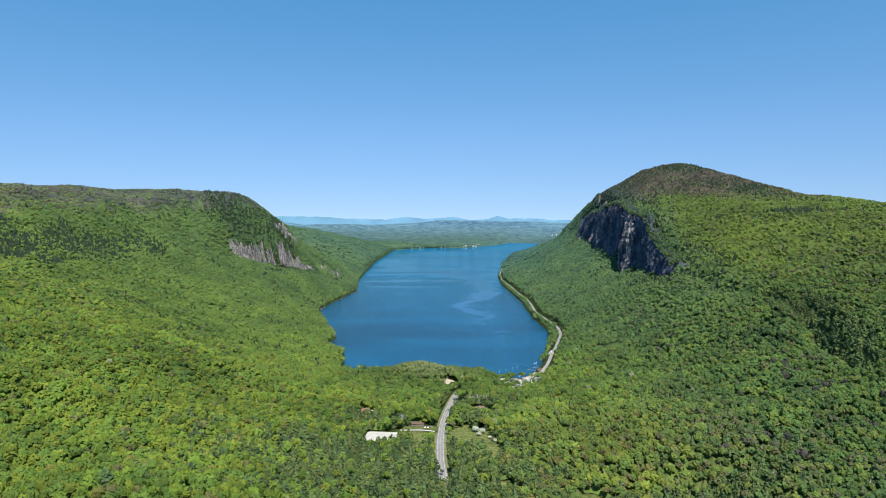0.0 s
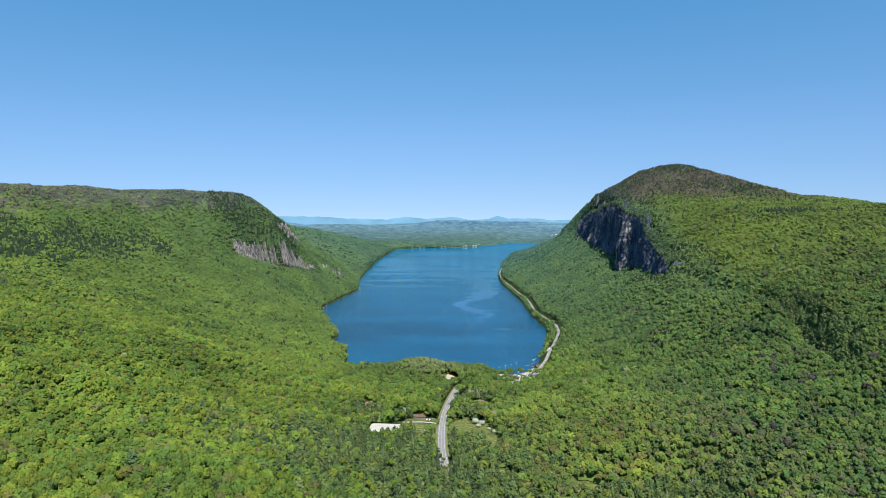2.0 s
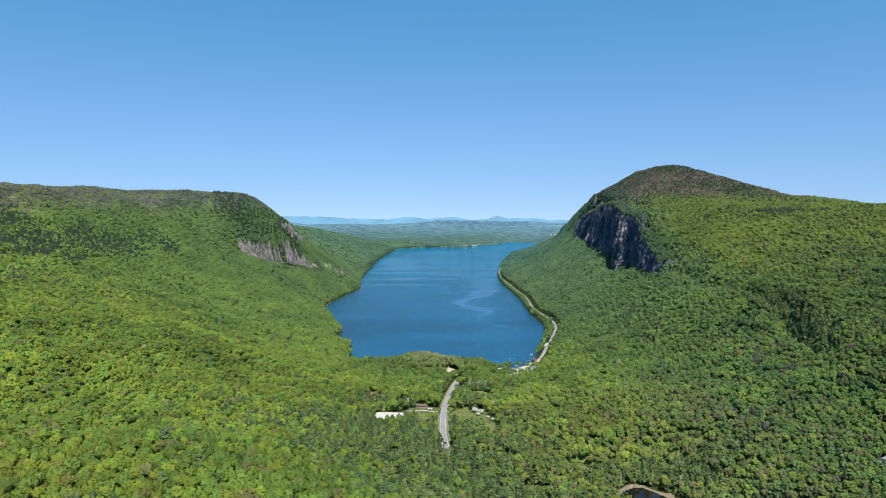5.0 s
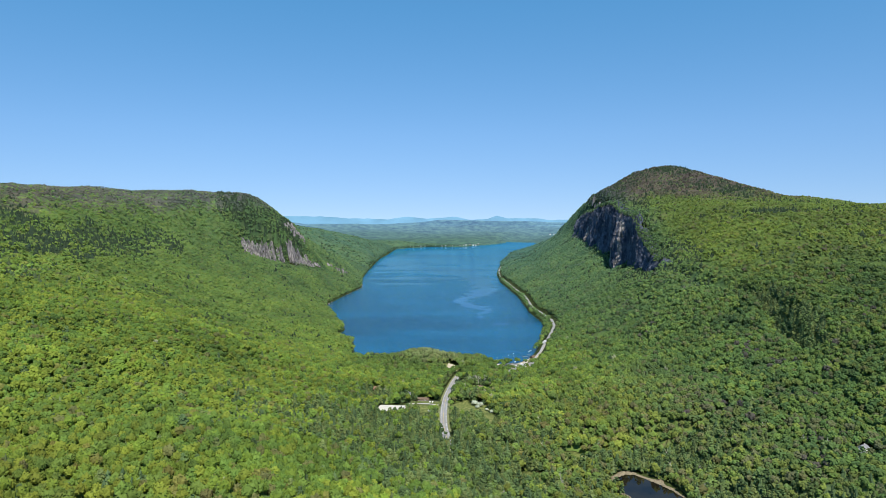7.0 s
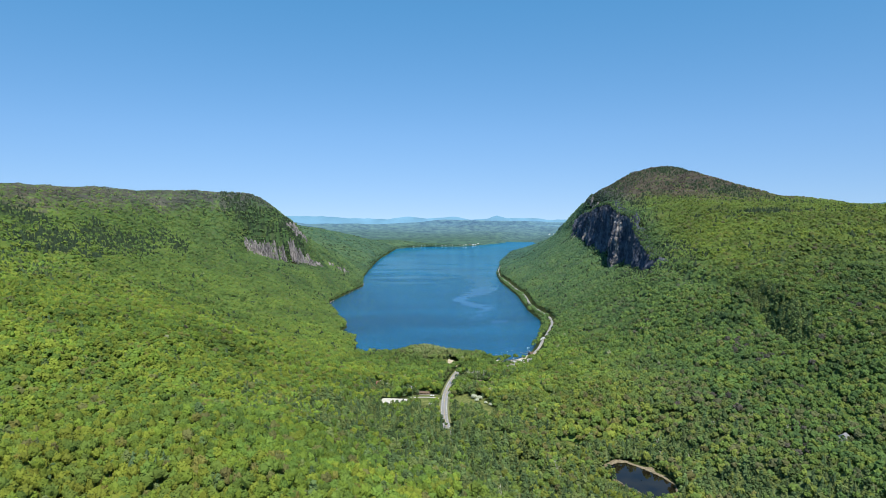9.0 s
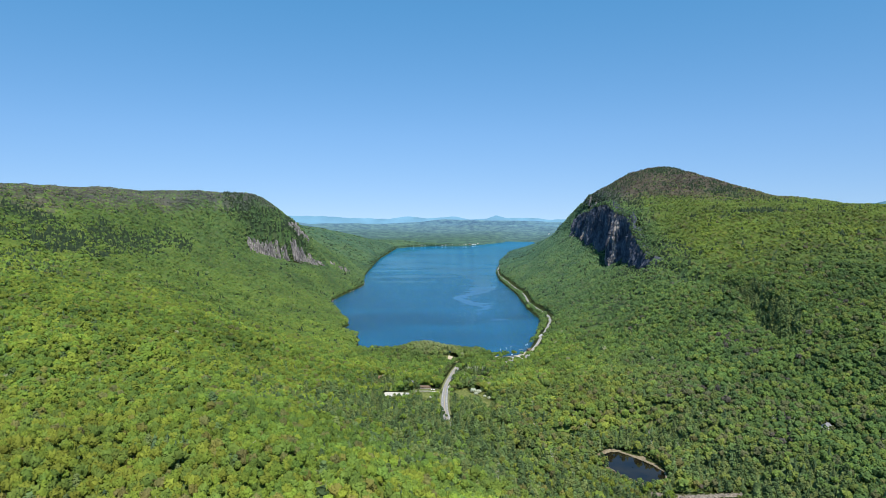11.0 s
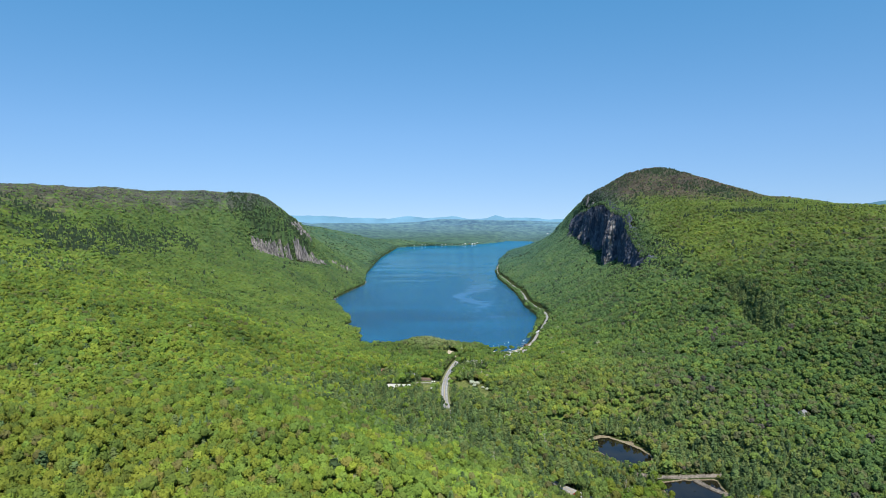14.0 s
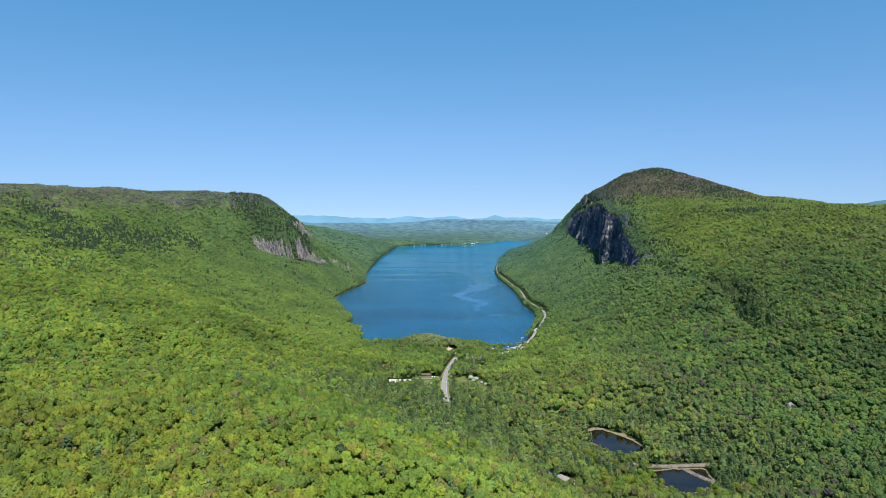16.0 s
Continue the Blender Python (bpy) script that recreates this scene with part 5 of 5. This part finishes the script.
    fir = np.zeros(len(x), bool)
    plant("broadleaf_woods", "fresh green spring broadleaf woods on the near hill", x, y, rng.uniform(13, 18, len(x)), species_haze(rng, x, y, land(x, y), fir), tb[2], rng, False, (0.9, 1.3), None, True)
    # brush on the wet ground round the ponds
    x, y = rng.uniform(150, 340, 3600), rng.uniform(360, 625, 3600)
    ok = ~open_ground(x, y)
    x, y = x[ok], y[ok]
    fir = rng.uniform(0, 1, len(x)) < 0.25
    plant("brush", "low green brush and young trees on the wet ground by the ponds", x, y, rng.uniform(3.5, 7.5, len(x)), 0.9 * species_haze(rng, x, y, land(x, y), fir), tb[2], rng, False, (0.7, 1.2))
    # saplings on the clearing before the tall trunks
    a, r = rng.uniform(0, 6.283, 70), np.sqrt(rng.uniform(0, 1, 70))
    x, y = 60 + 17 * r * np.cos(a), 942 + 26 * r * np.sin(a)
    plant("brush", "low saplings and scrub on a small clearing in the woods", x, y, rng.uniform(2.0, 4.5, 70), 0.95 * species_haze(rng, x, y, land(x, y), x < 0), tb[2], rng, False, (0.8, 1.3))
    # woods along the upper lake
    x, y = scatter(rng, 3500, 6000, 18.0, 22.0)
    ok = seen_ground(x, y, land(x, y), 16.0)
    x, y = x[ok], y[ok]
    fir = rng.uniform(0, 1, len(x)) < 0.15
    col = species_haze(rng, x, y, land(x, y) * 0, fir)
    plant("broadleaf_woods", "distant green woods along the upper lake", x, y, rng.uniform(14, 19, len(x)), col, tb[3], rng, False, (0.9, 1.4))
    return single


SINGLE = build_woods()

# ---- single trees ----
def limb(bm, p0, p1, r0, r1, sides=5):
    p0, p1 = Vector(p0), Vector(p1)
    q = (p1 - p0).to_track_quat("Z", "Y").to_matrix()
    rings = []
    for p, r in ((p0, r0), (p1, r1)):
        rings.append([bm.verts.new(p + q @ Vector((r * math.cos(a * 6.283 / sides), r * math.sin(a * 6.283 / sides), 0))) for a in range(sides)])
    for i in range(sides):
        j = (i + 1) % sides
        bm.faces.new((rings[0][i], rings[0][j], rings[1][j], rings[1][i]))


def make_tree(rng, h, leaves):
    """A broadleaf tree: trunk with limbs, crown of leaf clumps and sprays."""
    ob = new("broadleaf_tree")
    bm = bmesh.new()
    limb(bm, (0, 0, -1.0), (0, 0, 0.45 * h), 0.28, 0.18)
    limb(bm, (0, 0, 0.45 * h), (0.02 * h, 0.01 * h, 0.75 * h), 0.18, 0.07)
    for k in range(5):
        a = k * 1.257 + rng.uniform(-0.3, 0.3)
        z = rng.uniform(0.36, 0.5) * h
        limb(bm, (0, 0, z), (0.2 * h * math.cos(a), 0.2 * h * math.sin(a), z + 0.2 * h), 0.10, 0.03, 4)
    part("trunk", bm, BARK, ob)
    v, f = broadleaf(rng, 14, 6, 240, 0.13, True, 0.045)
    mesh_object("crown", v * h, f, leaves, ob, "fresh spring leaves")
    return ob


def make_conifer(rng, h):
    ob = new("conifer_tree")
    bm = bmesh.new()
    limb(bm, (0, 0, -1.0), (0, 0, 0.9 * h), 0.24, 0.04)
    part("trunk", bm, BARK, ob)
    v, f = conifer(rng, 11, 12, 0.19, 130)
    mesh_object("crown", v * h, f, NEEDLE_TREE, ob, "dark needles")
    return ob


def plant_single():
    rng = np.random.default_rng(12)
    x, y, h, fir, zone = SINGLE
    z = land(x, y)
    where = {1: ("on the wooded spur", LEAF_TREE), 2: ("beside the ponds", LEAF_VALE), 3: ("beside the valley road", LEAF_VALE)}
    kinds = {}
    for n, (place, leaves) in where.items():
        kinds[n, False] = [tagged(make_tree(rng, 15.5, leaves), f"spring-green broadleaf tree {place}", "tree", f"broadleaf trees {place}") for _ in range(5)]
        kinds[n, True] = [tagged(make_conifer(rng, 15.5), f"dark green conifer {place}", "tree", f"conifers {place}") for _ in range(3)]
    used = set()
    for i in range(len(x)):
        key = (int(zone[i]), bool(fir[i]))
        k = int(rng.integers(len(kinds[key])))
        s = h[i] / 15.5
        m = pose(x[i], y[i], z[i], 0, 0, rng.uniform(0, 360)) @ Matrix.Diagonal((s * rng.uniform(0.9, 1.15), s * rng.uniform(0.9, 1.15), s, 1))
        if (key, k) in used:
            copy_thing(kinds[key][k], m)
        else:
            used.add((key, k))
            kinds[key][k].matrix_basis = m
    for key, pool in kinds.items():
        for k, ob in enumerate(pool):
            if (key, k) not in used:
                for o in (*ob.children_recursive, ob):
                    bpy.data.objects.remove(o)


plant_single()


def bare_tree(x, y, h, seed):
    """A leafless pale tree: trunk and forked limbs."""
    rng = np.random.default_rng(seed)
    ob = new("bare_tree")
    ob.location = (x, y, float(land(x, y)))
    bm = bmesh.new()
    limb(bm, (0, 0, -0.8), (0.02 * h, 0, h), 0.26, 0.05, 5)
    part("trunk", bm, WHITE_BARK, ob)
    for k in range(9):
        a, z = rng.uniform(0, 6.28), rng.uniform(0.35, 0.9) * h
        r = 0.28 * (1.15 * h - z)
        bm = bmesh.new()
        mid = Vector((0.6 * r * math.cos(a), 0.6 * r * math.sin(a), z + 0.5 * r))
        limb(bm, (0.01 * h, 0, z), mid, 0.11, 0.07, 4)
        for d in (-0.5, 0.0, 0.5):
            limb(bm, mid, mid + Vector((0.6 * r * math.cos(a + d), 0.6 * r * math.sin(a + d), rng.uniform(0.3, 0.8) * r)), 0.06, 0.03, 3)
        part("limb", bm, WHITE_BARK, ob)
    tagged(ob, "leafless pale grey tree standing among the woods", "tree", "bare pale trees")


rng_bare = np.random.default_rng(77)
for k in range(46):
    cx, cy, rr = ((215, 530, 75), (250, 430, 85), (60, 500, 90), (150, 640, 90), (40, 940, 60), (-100, 260, 90), (330, 560, 110))[k % 7]
    bx, by = cx + rng_bare.normal(0, 0.5) * rr, cy + rng_bare.normal(0, 0.5) * rr
    if not open_ground(np.array([bx]), np.array([by]))[0]:
        bare_tree(bx, by, rng_bare.uniform(13, 19), 300 + k)


for k in range(12):
    bare_tree(40 + 2.9 * k + rng_bare.normal(0, 1), 990 + rng_bare.normal(0, 2.5), rng_bare.uniform(15, 20), 360 + k)


def flowering_shrub(x, y, h, seed):
    rng = np.random.default_rng(seed)
    ob = new("flowering_shrub")
    ob.location = (x, y, float(land(x, y)))
    bm = bmesh.new()
    for k in range(6):
        a = k * 1.05
        limb(bm, (0, 0, -0.4), (0.3 * h * math.cos(a), 0.3 * h * math.sin(a), 0.6 * h), 0.12, 0.04, 4)
    part("stems", bm, BARK, ob)
    ps = [lump(rng, (0.32 * h * math.cos(k * 0.9), 0.32 * h * math.sin(k * 0.9), rng.uniform(0.4, 0.75) * h), 0.3 * h, 0.85) for k in range(7)]
    ps.append(sprays(rng, 160, 0.66 * h, 0.5 * h, 0.5 * h, 0.09 * h))
    v, f = join(ps)
    mesh_object("crown", v, f, BLOSSOM_MAT, ob, "dense white blossom")
    tagged(ob, "white flowering shrub at the edge of the meadow", "shrub", "flowering shrubs")


BLOSSOM_MAT = simple("white_blossom", (0.40, 0.43, 0.32), 0.8, 0.25, 1.2)
for k, (x, y, h) in enumerate(((44, 846, 7.5), (52, 838, 7.0), (47, 828, 5.0), (60, 812, 4.0), (-24, 800, 4.0), (66, 795, 4.5))):
    flowering_shrub(x, y, h, 200 + k)


# ---- buildings ----
def box(bm, x0, x1, y0, y1, z0, z1):
    v = [bm.verts.new(c) for c in ((x0, y0, z0), (x1, y0, z0), (x1, y1, z0), (x0, y1, z0), (x0, y0, z1), (x1, y0, z1), (x1, y1, z1), (x0, y1, z1))]
    for f in ((3, 2, 1, 0), (4, 5, 6, 7), (0, 1, 5, 4), (1, 2, 6, 5), (2, 3, 7, 6), (3, 0, 4, 7)):
        bm.faces.new([v[i] for i in f])


def boxed(name, mat, parent, dims, label=""):
    bm = bmesh.new()
    box(bm, *dims)
    return part(name, bm, mat, parent, label)


def house(name, x, y, turn, w, d, h, wall, roof, label, chimney=True, detail=True, z=None, far=False):
    """A gabled house, ridge along its length w: walls, two roof slopes, door, windows, chimney."""
    ob = new(name)
    gz = float(land(x, y)) if z is None else z
    p = np.array([[x, y, gz]])
    if far:
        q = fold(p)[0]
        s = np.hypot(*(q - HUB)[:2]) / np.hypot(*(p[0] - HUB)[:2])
    else:
        q, s = p[0], 1.0
    ob.matrix_basis = pose(*q, 0, 0, turn)
    rise = 0.33 * d
    bm = bmesh.new()
    w2, d2, hh, rr = s * w / 2, s * d / 2, s * h, s * rise
    pts = [(-d2, -s * 1.0), (d2, -s * 1.0), (d2, hh), (0, hh + rr), (-d2, hh)]
    va = [bm.verts.new((-w2, u, t)) for u, t in pts]
    vb = [bm.verts.new((w2, u, t)) for u, t in pts]
    bm.faces.new(va[::-1])
    bm.faces.new(vb)
    for i in range(5):
        j = (i + 1) % 5
        bm.faces.new((va[i], va[j], vb[j], vb[i]))
    part("wall", bm, wall, ob)
    for sgn in (-1, 1):
        bm = bmesh.new()
        o, t = 0.5 * s, 0.22 * s
        e = (sgn * (d2 + o), hh - rr * o / d2)
        prof = [(0, hh + rr + 0.02 * s), e, (e[0], e[1] + t), (0, hh + rr + t)]
        a = [bm.verts.new((-w2 - o, u, v)) for u, v in prof]
        b = [bm.verts.new((w2 + o, u, v)) for u, v in prof]
        bm.faces.new(a)
        bm.faces.new(b[::-1])
        for i in range(4):
            j = (i + 1) % 4
            bm.faces.new((a[i], b[i], b[j], a[j]))
        part("roof_slope", bm, roof, ob)
    if detail:
        boxed("door", BROWN_BOARD, ob, (-0.5, 0.5, -d2 - 0.08, -d2 + 0.02, 0.0, 2.05))
        n = max(2, int(w // 3.2))
        for k in range(n):
            cx = -w2 + (k + 0.5) * w / n
            if abs(cx) < 1.3:
                continue
            for sgn in (-1, 1):
                win = boxed("window", WHITE_PAINT, ob, (cx - 0.62, cx + 0.62, *sorted((sgn * d2, sgn * (d2 + 0.07))), 0.9, 2.15))
                boxed("pane", DARK_GLASS, win, (cx - 0.5, cx + 0.5, *sorted((sgn * (d2 + 0.05), sgn * (d2 + 0.09))), 1.0, 2.05))
    if chimney:
        boxed("chimney", CONCRETE, ob, (w2 * 0.4, w2 * 0.4 + 0.7, -0.35, 0.35, hh + rr * 0.6, hh + rr + 1.0))
    tagged(ob, label, "house")
    return ob


house("house", -113, 915, 20, 13, 8, 4.4, RED_PAINT, RED_PAINT, "red-brown wooden house in a forest clearing")
house("shed", -101, 922, -35, 7, 5, 2.8, WHITE_PAINT, PALE_ROOF, "small pale shed beside the red-brown house", chimney=False)
house("house", -62, 905, -10, 11, 8, 4.0, WHITE_PAINT, GREY_ROOF, "white house half hidden among trees")
house("lodge", -37, 874, -8, 22, 7, 3.0, BROWN_BOARD, BROWN_BOARD, "long low brown wooden lodge beside the road", chimney=False)
house("cabin", 436, 544, 35, 10, 8, 5.5, WHITE_PAINT, GREY_ROOF, "white cabin with a grey roof deep in the woods")
house("lake_house", 236, 1388, 70, 13, 9, 5.5, WHITE_PAINT, PALE_ROOF, "white lake house on the shore", z=3.0)
house("boathouse", 190, 1243, 30, 14, 9, 3.6, BROWN_BOARD, BROWN_BOARD, "dark brown boathouse at the water's edge", chimney=False, z=1.2)
house("boathouse", 203, 1262, 35, 10, 8, 4.2, BROWN_BOARD, GREY_ROOF, "dark brown boathouse with a grey roof", chimney=False, z=1.2)
house("cottage", 144, 1140, 20, 12, 6, 2.8, WHITE_PAINT, WHITE_PAINT, "low white beach cottage", chimney=False, z=3.3)
house("cottage", 160, 1166, 35, 9, 5, 2.6, WHITE_PAINT, PALE_ROOF, "small white cottage behind the beach", chimney=False, z=3.3)
house("cottage", 150, 1153, 15, 8, 5, 2.6, WHITE_PAINT, WHITE_PAINT, "small white cabin behind the beach", chimney=False, z=3.3)

# cottages and farms at the head of the lake
rng_far = np.random.default_rng(33)
for k in range(22):
    fx = -330 + k * 32 + rng_far.uniform(-10, 10)
    fy = float(np.interp(fx, [p[0] for p in FAR_SHORE], [p[1] for p in FAR_SHORE])) + rng_far.uniform(25, 60)
    house("cottage", fx, fy, rng_far.uniform(-30, 30), rng_far.uniform(9, 16), 8, rng_far.uniform(4.5, 7), WHITE_PAINT if k % 3 else BROWN_BOARD, PALE_ROOF if k % 2 else GREY_ROOF, "small cottage on the far lake shore", chimney=False, detail=False, far=True)["group"] = "cottages on the far shore"
for fx, fy, w in ((-690, 5560, 34), (-650, 5570, 26), (-610, 5560, 22)):
    house("barn", fx, fy, 10, w * 0.7, 11, 8, WHITE_PAINT, PALE_ROOF, "white barn of a farm on a far hillside", chimney=False, detail=False, far=True)["group"] = "far farm buildings"
for k in range(12):
    house("house", 1010 + 40 * k + rng_far.uniform(-15, 15), 7850 + 34 * k + rng_far.uniform(-60, 160), rng_far.uniform(-40, 40), rng_far.uniform(11, 18), 9, 7, WHITE_PAINT, PALE_ROOF if k % 2 else GREY_ROOF, "white house of a far village by the lake", chimney=False, detail=False, far=True)["group"] = "far village houses"


# ---- vehicles, dock, boats ----
CAR_RED = simple("red_car_paint", (0.35, 0.03, 0.02), 0.3, 0.05, 0.5, spec=0.5)


def car(x, y, z, turn, paint, label):
    ob = new("car")
    ob.matrix_basis = pose(x, y, z, 0, 0, turn)
    bm = bmesh.new()
    prof = [(-2.2, 0.35), (2.2, 0.35), (2.25, 0.75), (1.5, 0.95), (0.75, 1.45), (-1.3, 1.5), (-2.0, 1.0), (-2.25, 0.9)]
    a = [bm.verts.new((u, -0.88, v)) for u, v in prof]
    b = [bm.verts.new((u, 0.88, v)) for u, v in prof]
    bm.faces.new(a)
    bm.faces.new(b[::-1])
    for i in range(8):
        j = (i + 1) % 8
        bm.faces.new((a[j], a[i], b[i], b[j]))
    part("body", bm, paint, ob)
    for sgn in (-1, 1):
        boxed("side_window", DARK_GLASS, ob, (-1.2, 0.7, *sorted((sgn * 0.87, sgn * 0.9)), 1.0, 1.38))
        for wx in (-1.35, 1.4):
            bm = bmesh.new()
            bmesh.ops.create_cone(bm, cap_ends=True, segments=14, radius1=0.34, radius2=0.34, depth=0.24, matrix=Matrix.Translation((wx, sgn * 0.8, 0.34)) @ Matrix.Rotation(radians(90), 4, "X"))
            part("wheel", bm, TYRE, ob)
    boxed("windscreen", DARK_GLASS, ob, (0.95, 1.0, -0.7, 0.7, 1.0, 1.3))
    tagged(ob, label, "car")


def camper(x, y, z, turn, w, paint, label):
    """A parked travel trailer: rounded body, windows, door, wheels and a tow bar."""
    ob = new("camper")
    ob.matrix_basis = pose(x, y, z, 0, 0, turn)
    h = w / 2
    prof = [(-h, 0.7), (-h + 0.3, 0.45), (h - 0.3, 0.45), (h, 0.8), (h - 0.1, 1.8), (h - 0.7, 2.7), (-h + 0.5, 2.75), (-h, 2.2)]
    bm = bmesh.new()
    a, b = [[bm.verts.new((u, sy_, v)) for u, v in prof] for sy_ in (-1.2, 1.2)]
    bm.faces.new(a)
    bm.faces.new(b[::-1])
    for i in range(8):
        j = (i + 1) % 8
        bm.faces.new((a[j], a[i], b[i], b[j]))
    part("body", bm, paint, ob)
    for k in (-0.25, 0.22):
        boxed("window", DARK_GLASS, ob, (k * w - 0.5, k * w + 0.5, -1.23, -1.18, 1.5, 2.1))
    boxed("door", CONCRETE, ob, (-0.35, 0.35, -1.24, -1.18, 0.6, 2.4))
    boxed("tow_bar", TYRE, ob, (h - 0.2, h + 1.1, -0.08, 0.08, 0.4, 0.55))
    for sgn in (-1, 1):
        bm = bmesh.new()
        bmesh.ops.create_cone(bm, cap_ends=True, segments=12, radius1=0.36, radius2=0.36, depth=0.24, matrix=Matrix.Translation((0.1, sgn * 1.1, 0.36)) @ Matrix.Rotation(radians(90), 4, "X"))
        part("wheel", bm, TYRE, ob)
    tagged(ob, label, "camper", "campers behind the beach")


for x, y, t, w in ((121, 1118, 12, 7.5), (134, 1129, 25, 6.0), (113, 1148, -8, 5.5), (128, 1152, 30, 7.0), (142, 1164, 40, 6.0), (164, 1181, 35, 6.5), (96, 1112, 5, 5.5), (156, 1176, 42, 5.0)):
    camper(x, y, max(float(land(x, y)), 3.4) + 0.02, t, w, WHITE_PAINT, "white travel trailer parked behind the beach")

BLUE_PAINT = simple("blue_paint", (0.05, 0.10, 0.25), 0.35, 0.1, 0.8)
for x, y, t in ((-20, 853, 80), (-24, 853, 84), (150, 1229, 40), (156, 1238, 35), (176, 1256, 50)):
    car(x, y, float(land(x, y)) + 0.1, t, WHITE_PAINT, "white car parked on the gravel")
car(8, 955, float(np.interp(955, RY[:200], RZ[:200])) + 0.04, 80, BLUE_PAINT, "dark blue car driving on the road")
car(128, 401, float(land(128, 401)) + 1.1, 30, CAR_RED, "red car parked in a gravel yard")
car(-62, 822, 24.15, 20, WHITE_PAINT, "white car parked on the gravel")


def dock(x, y, turn, n):
    ob = new("dock")
    ob.matrix_basis = pose(x, y, 0.0, 0, 0, turn)
    for k in range(n):
        boxed("plank", STICKS, ob, (-1.2, 1.2, k * 0.62, k * 0.62 + 0.56, 0.45, 0.57))
    for k in range(0, n, 6):
        for sgn in (-1, 1):
            boxed("post", BROWN_BOARD, ob, (sgn * 1.1 - 0.1, sgn * 1.1 + 0.1, k * 0.62, k * 0.62 + 0.2, -2.0, 1.1))
    tagged(ob, "weathered wooden dock reaching into the lake", "dock")


dock(186, 1256, 55, 36)
dock(198, 1276, 65, 30)


def boat(x, y, turn, mat, label):
    ob = new("boat")
    ob.matrix_basis = pose(x, y, 0.0, 0, 0, turn)
    bm = bmesh.new()
    st = [(-2.6, 0.9, 0.15), (-1.0, 1.05, 0.1), (1.2, 0.9, 0.15), (2.9, 0.05, 0.5)]
    low = [[bm.verts.new((u, s * w * 0.6, k - 0.3)) for s in (-1, 1)] for u, w, k in st]
    top = [[bm.verts.new((u, s * w, k + 0.65)) for s in (-1, 1)] for u, w, k in st]
    for i in range(3):
        bm.faces.new((low[i][0], low[i + 1][0], top[i + 1][0], top[i][0]))
        bm.faces.new((low[i][1], top[i][1], top[i + 1][1], low[i + 1][1]))
        bm.faces.new((low[i][0], low[i][1], low[i + 1][1], low[i + 1][0]))
        bm.faces.new((top[i][0], top[i + 1][0], top[i + 1][1], top[i][1]))
    bm.faces.new((low[0][0], top[0][0], top[0][1], low[0][1]))
    part("hull", bm, mat, ob)
    boxed("seat", BROWN_BOARD, ob, (-0.9, -0.4, -0.8, 0.8, 0.76, 0.85))
    boxed("motor", TYRE, ob, (-3.0, -2.62, -0.2, 0.2, 0.3, 1.2))
    tagged(ob, label, "boat")


boat(107, 1202, 20, WHITE_PAINT, "small white motor boat moored off the beach")
boat(190, 1318, 70, WHITE_PAINT, "small white motor boat near the docks")
boat(195, 1326, 60, WHITE_PAINT, "small white motor boat near the docks")
boat(146, 1214, 35, WHITE_PAINT, "white boat at the edge of the beach")


def buoy(x, y):
    ob = new("buoy")
    ob.location = (x, y, 0)
    bm = bmesh.new()
    bmesh.ops.create_uvsphere(bm, u_segments=10, v_segments=6, radius=0.6, matrix=Matrix.Translation((0, 0, 0.2)))
    part("float", bm, WHITE_PAINT, ob)
    bm = bmesh.new()
    limb(bm, (0, 0, 0.6), (0, 0, 1.6), 0.12, 0.08)
    part("pole", bm, WHITE_PAINT, ob)
    tagged(ob, "white buoy marking the swimming area", "buoy", "swimming buoys")


for x, y in ((112, 1255), (126, 1268), (140, 1280), (152, 1296), (100, 1240)):
    buoy(x, y)


# pale rocks along the western waterline
def boulder(rng, x, y, r):
    v, f = lump(rng, (0, 0, 0.25 * r), r, 0.7, -2.0)
    ob = mesh_object("boulder", v, f, STICKS)
    ob.location = (x, y, 0.1)
    return tagged(ob, "grey boulder at the lake's edge", "boulder", "shore boulders")


rng_rock = np.random.default_rng(15)
for k in range(34):
    by = rng_rock.uniform(1480, 2120) if k < 26 else rng_rock.uniform(2250, 2700)
    boulder(rng_rock, float(along(WEST_SHORE, by, 1)) + rng_rock.uniform(3, 7), by, rng_rock.uniform(1.2, 2.8))
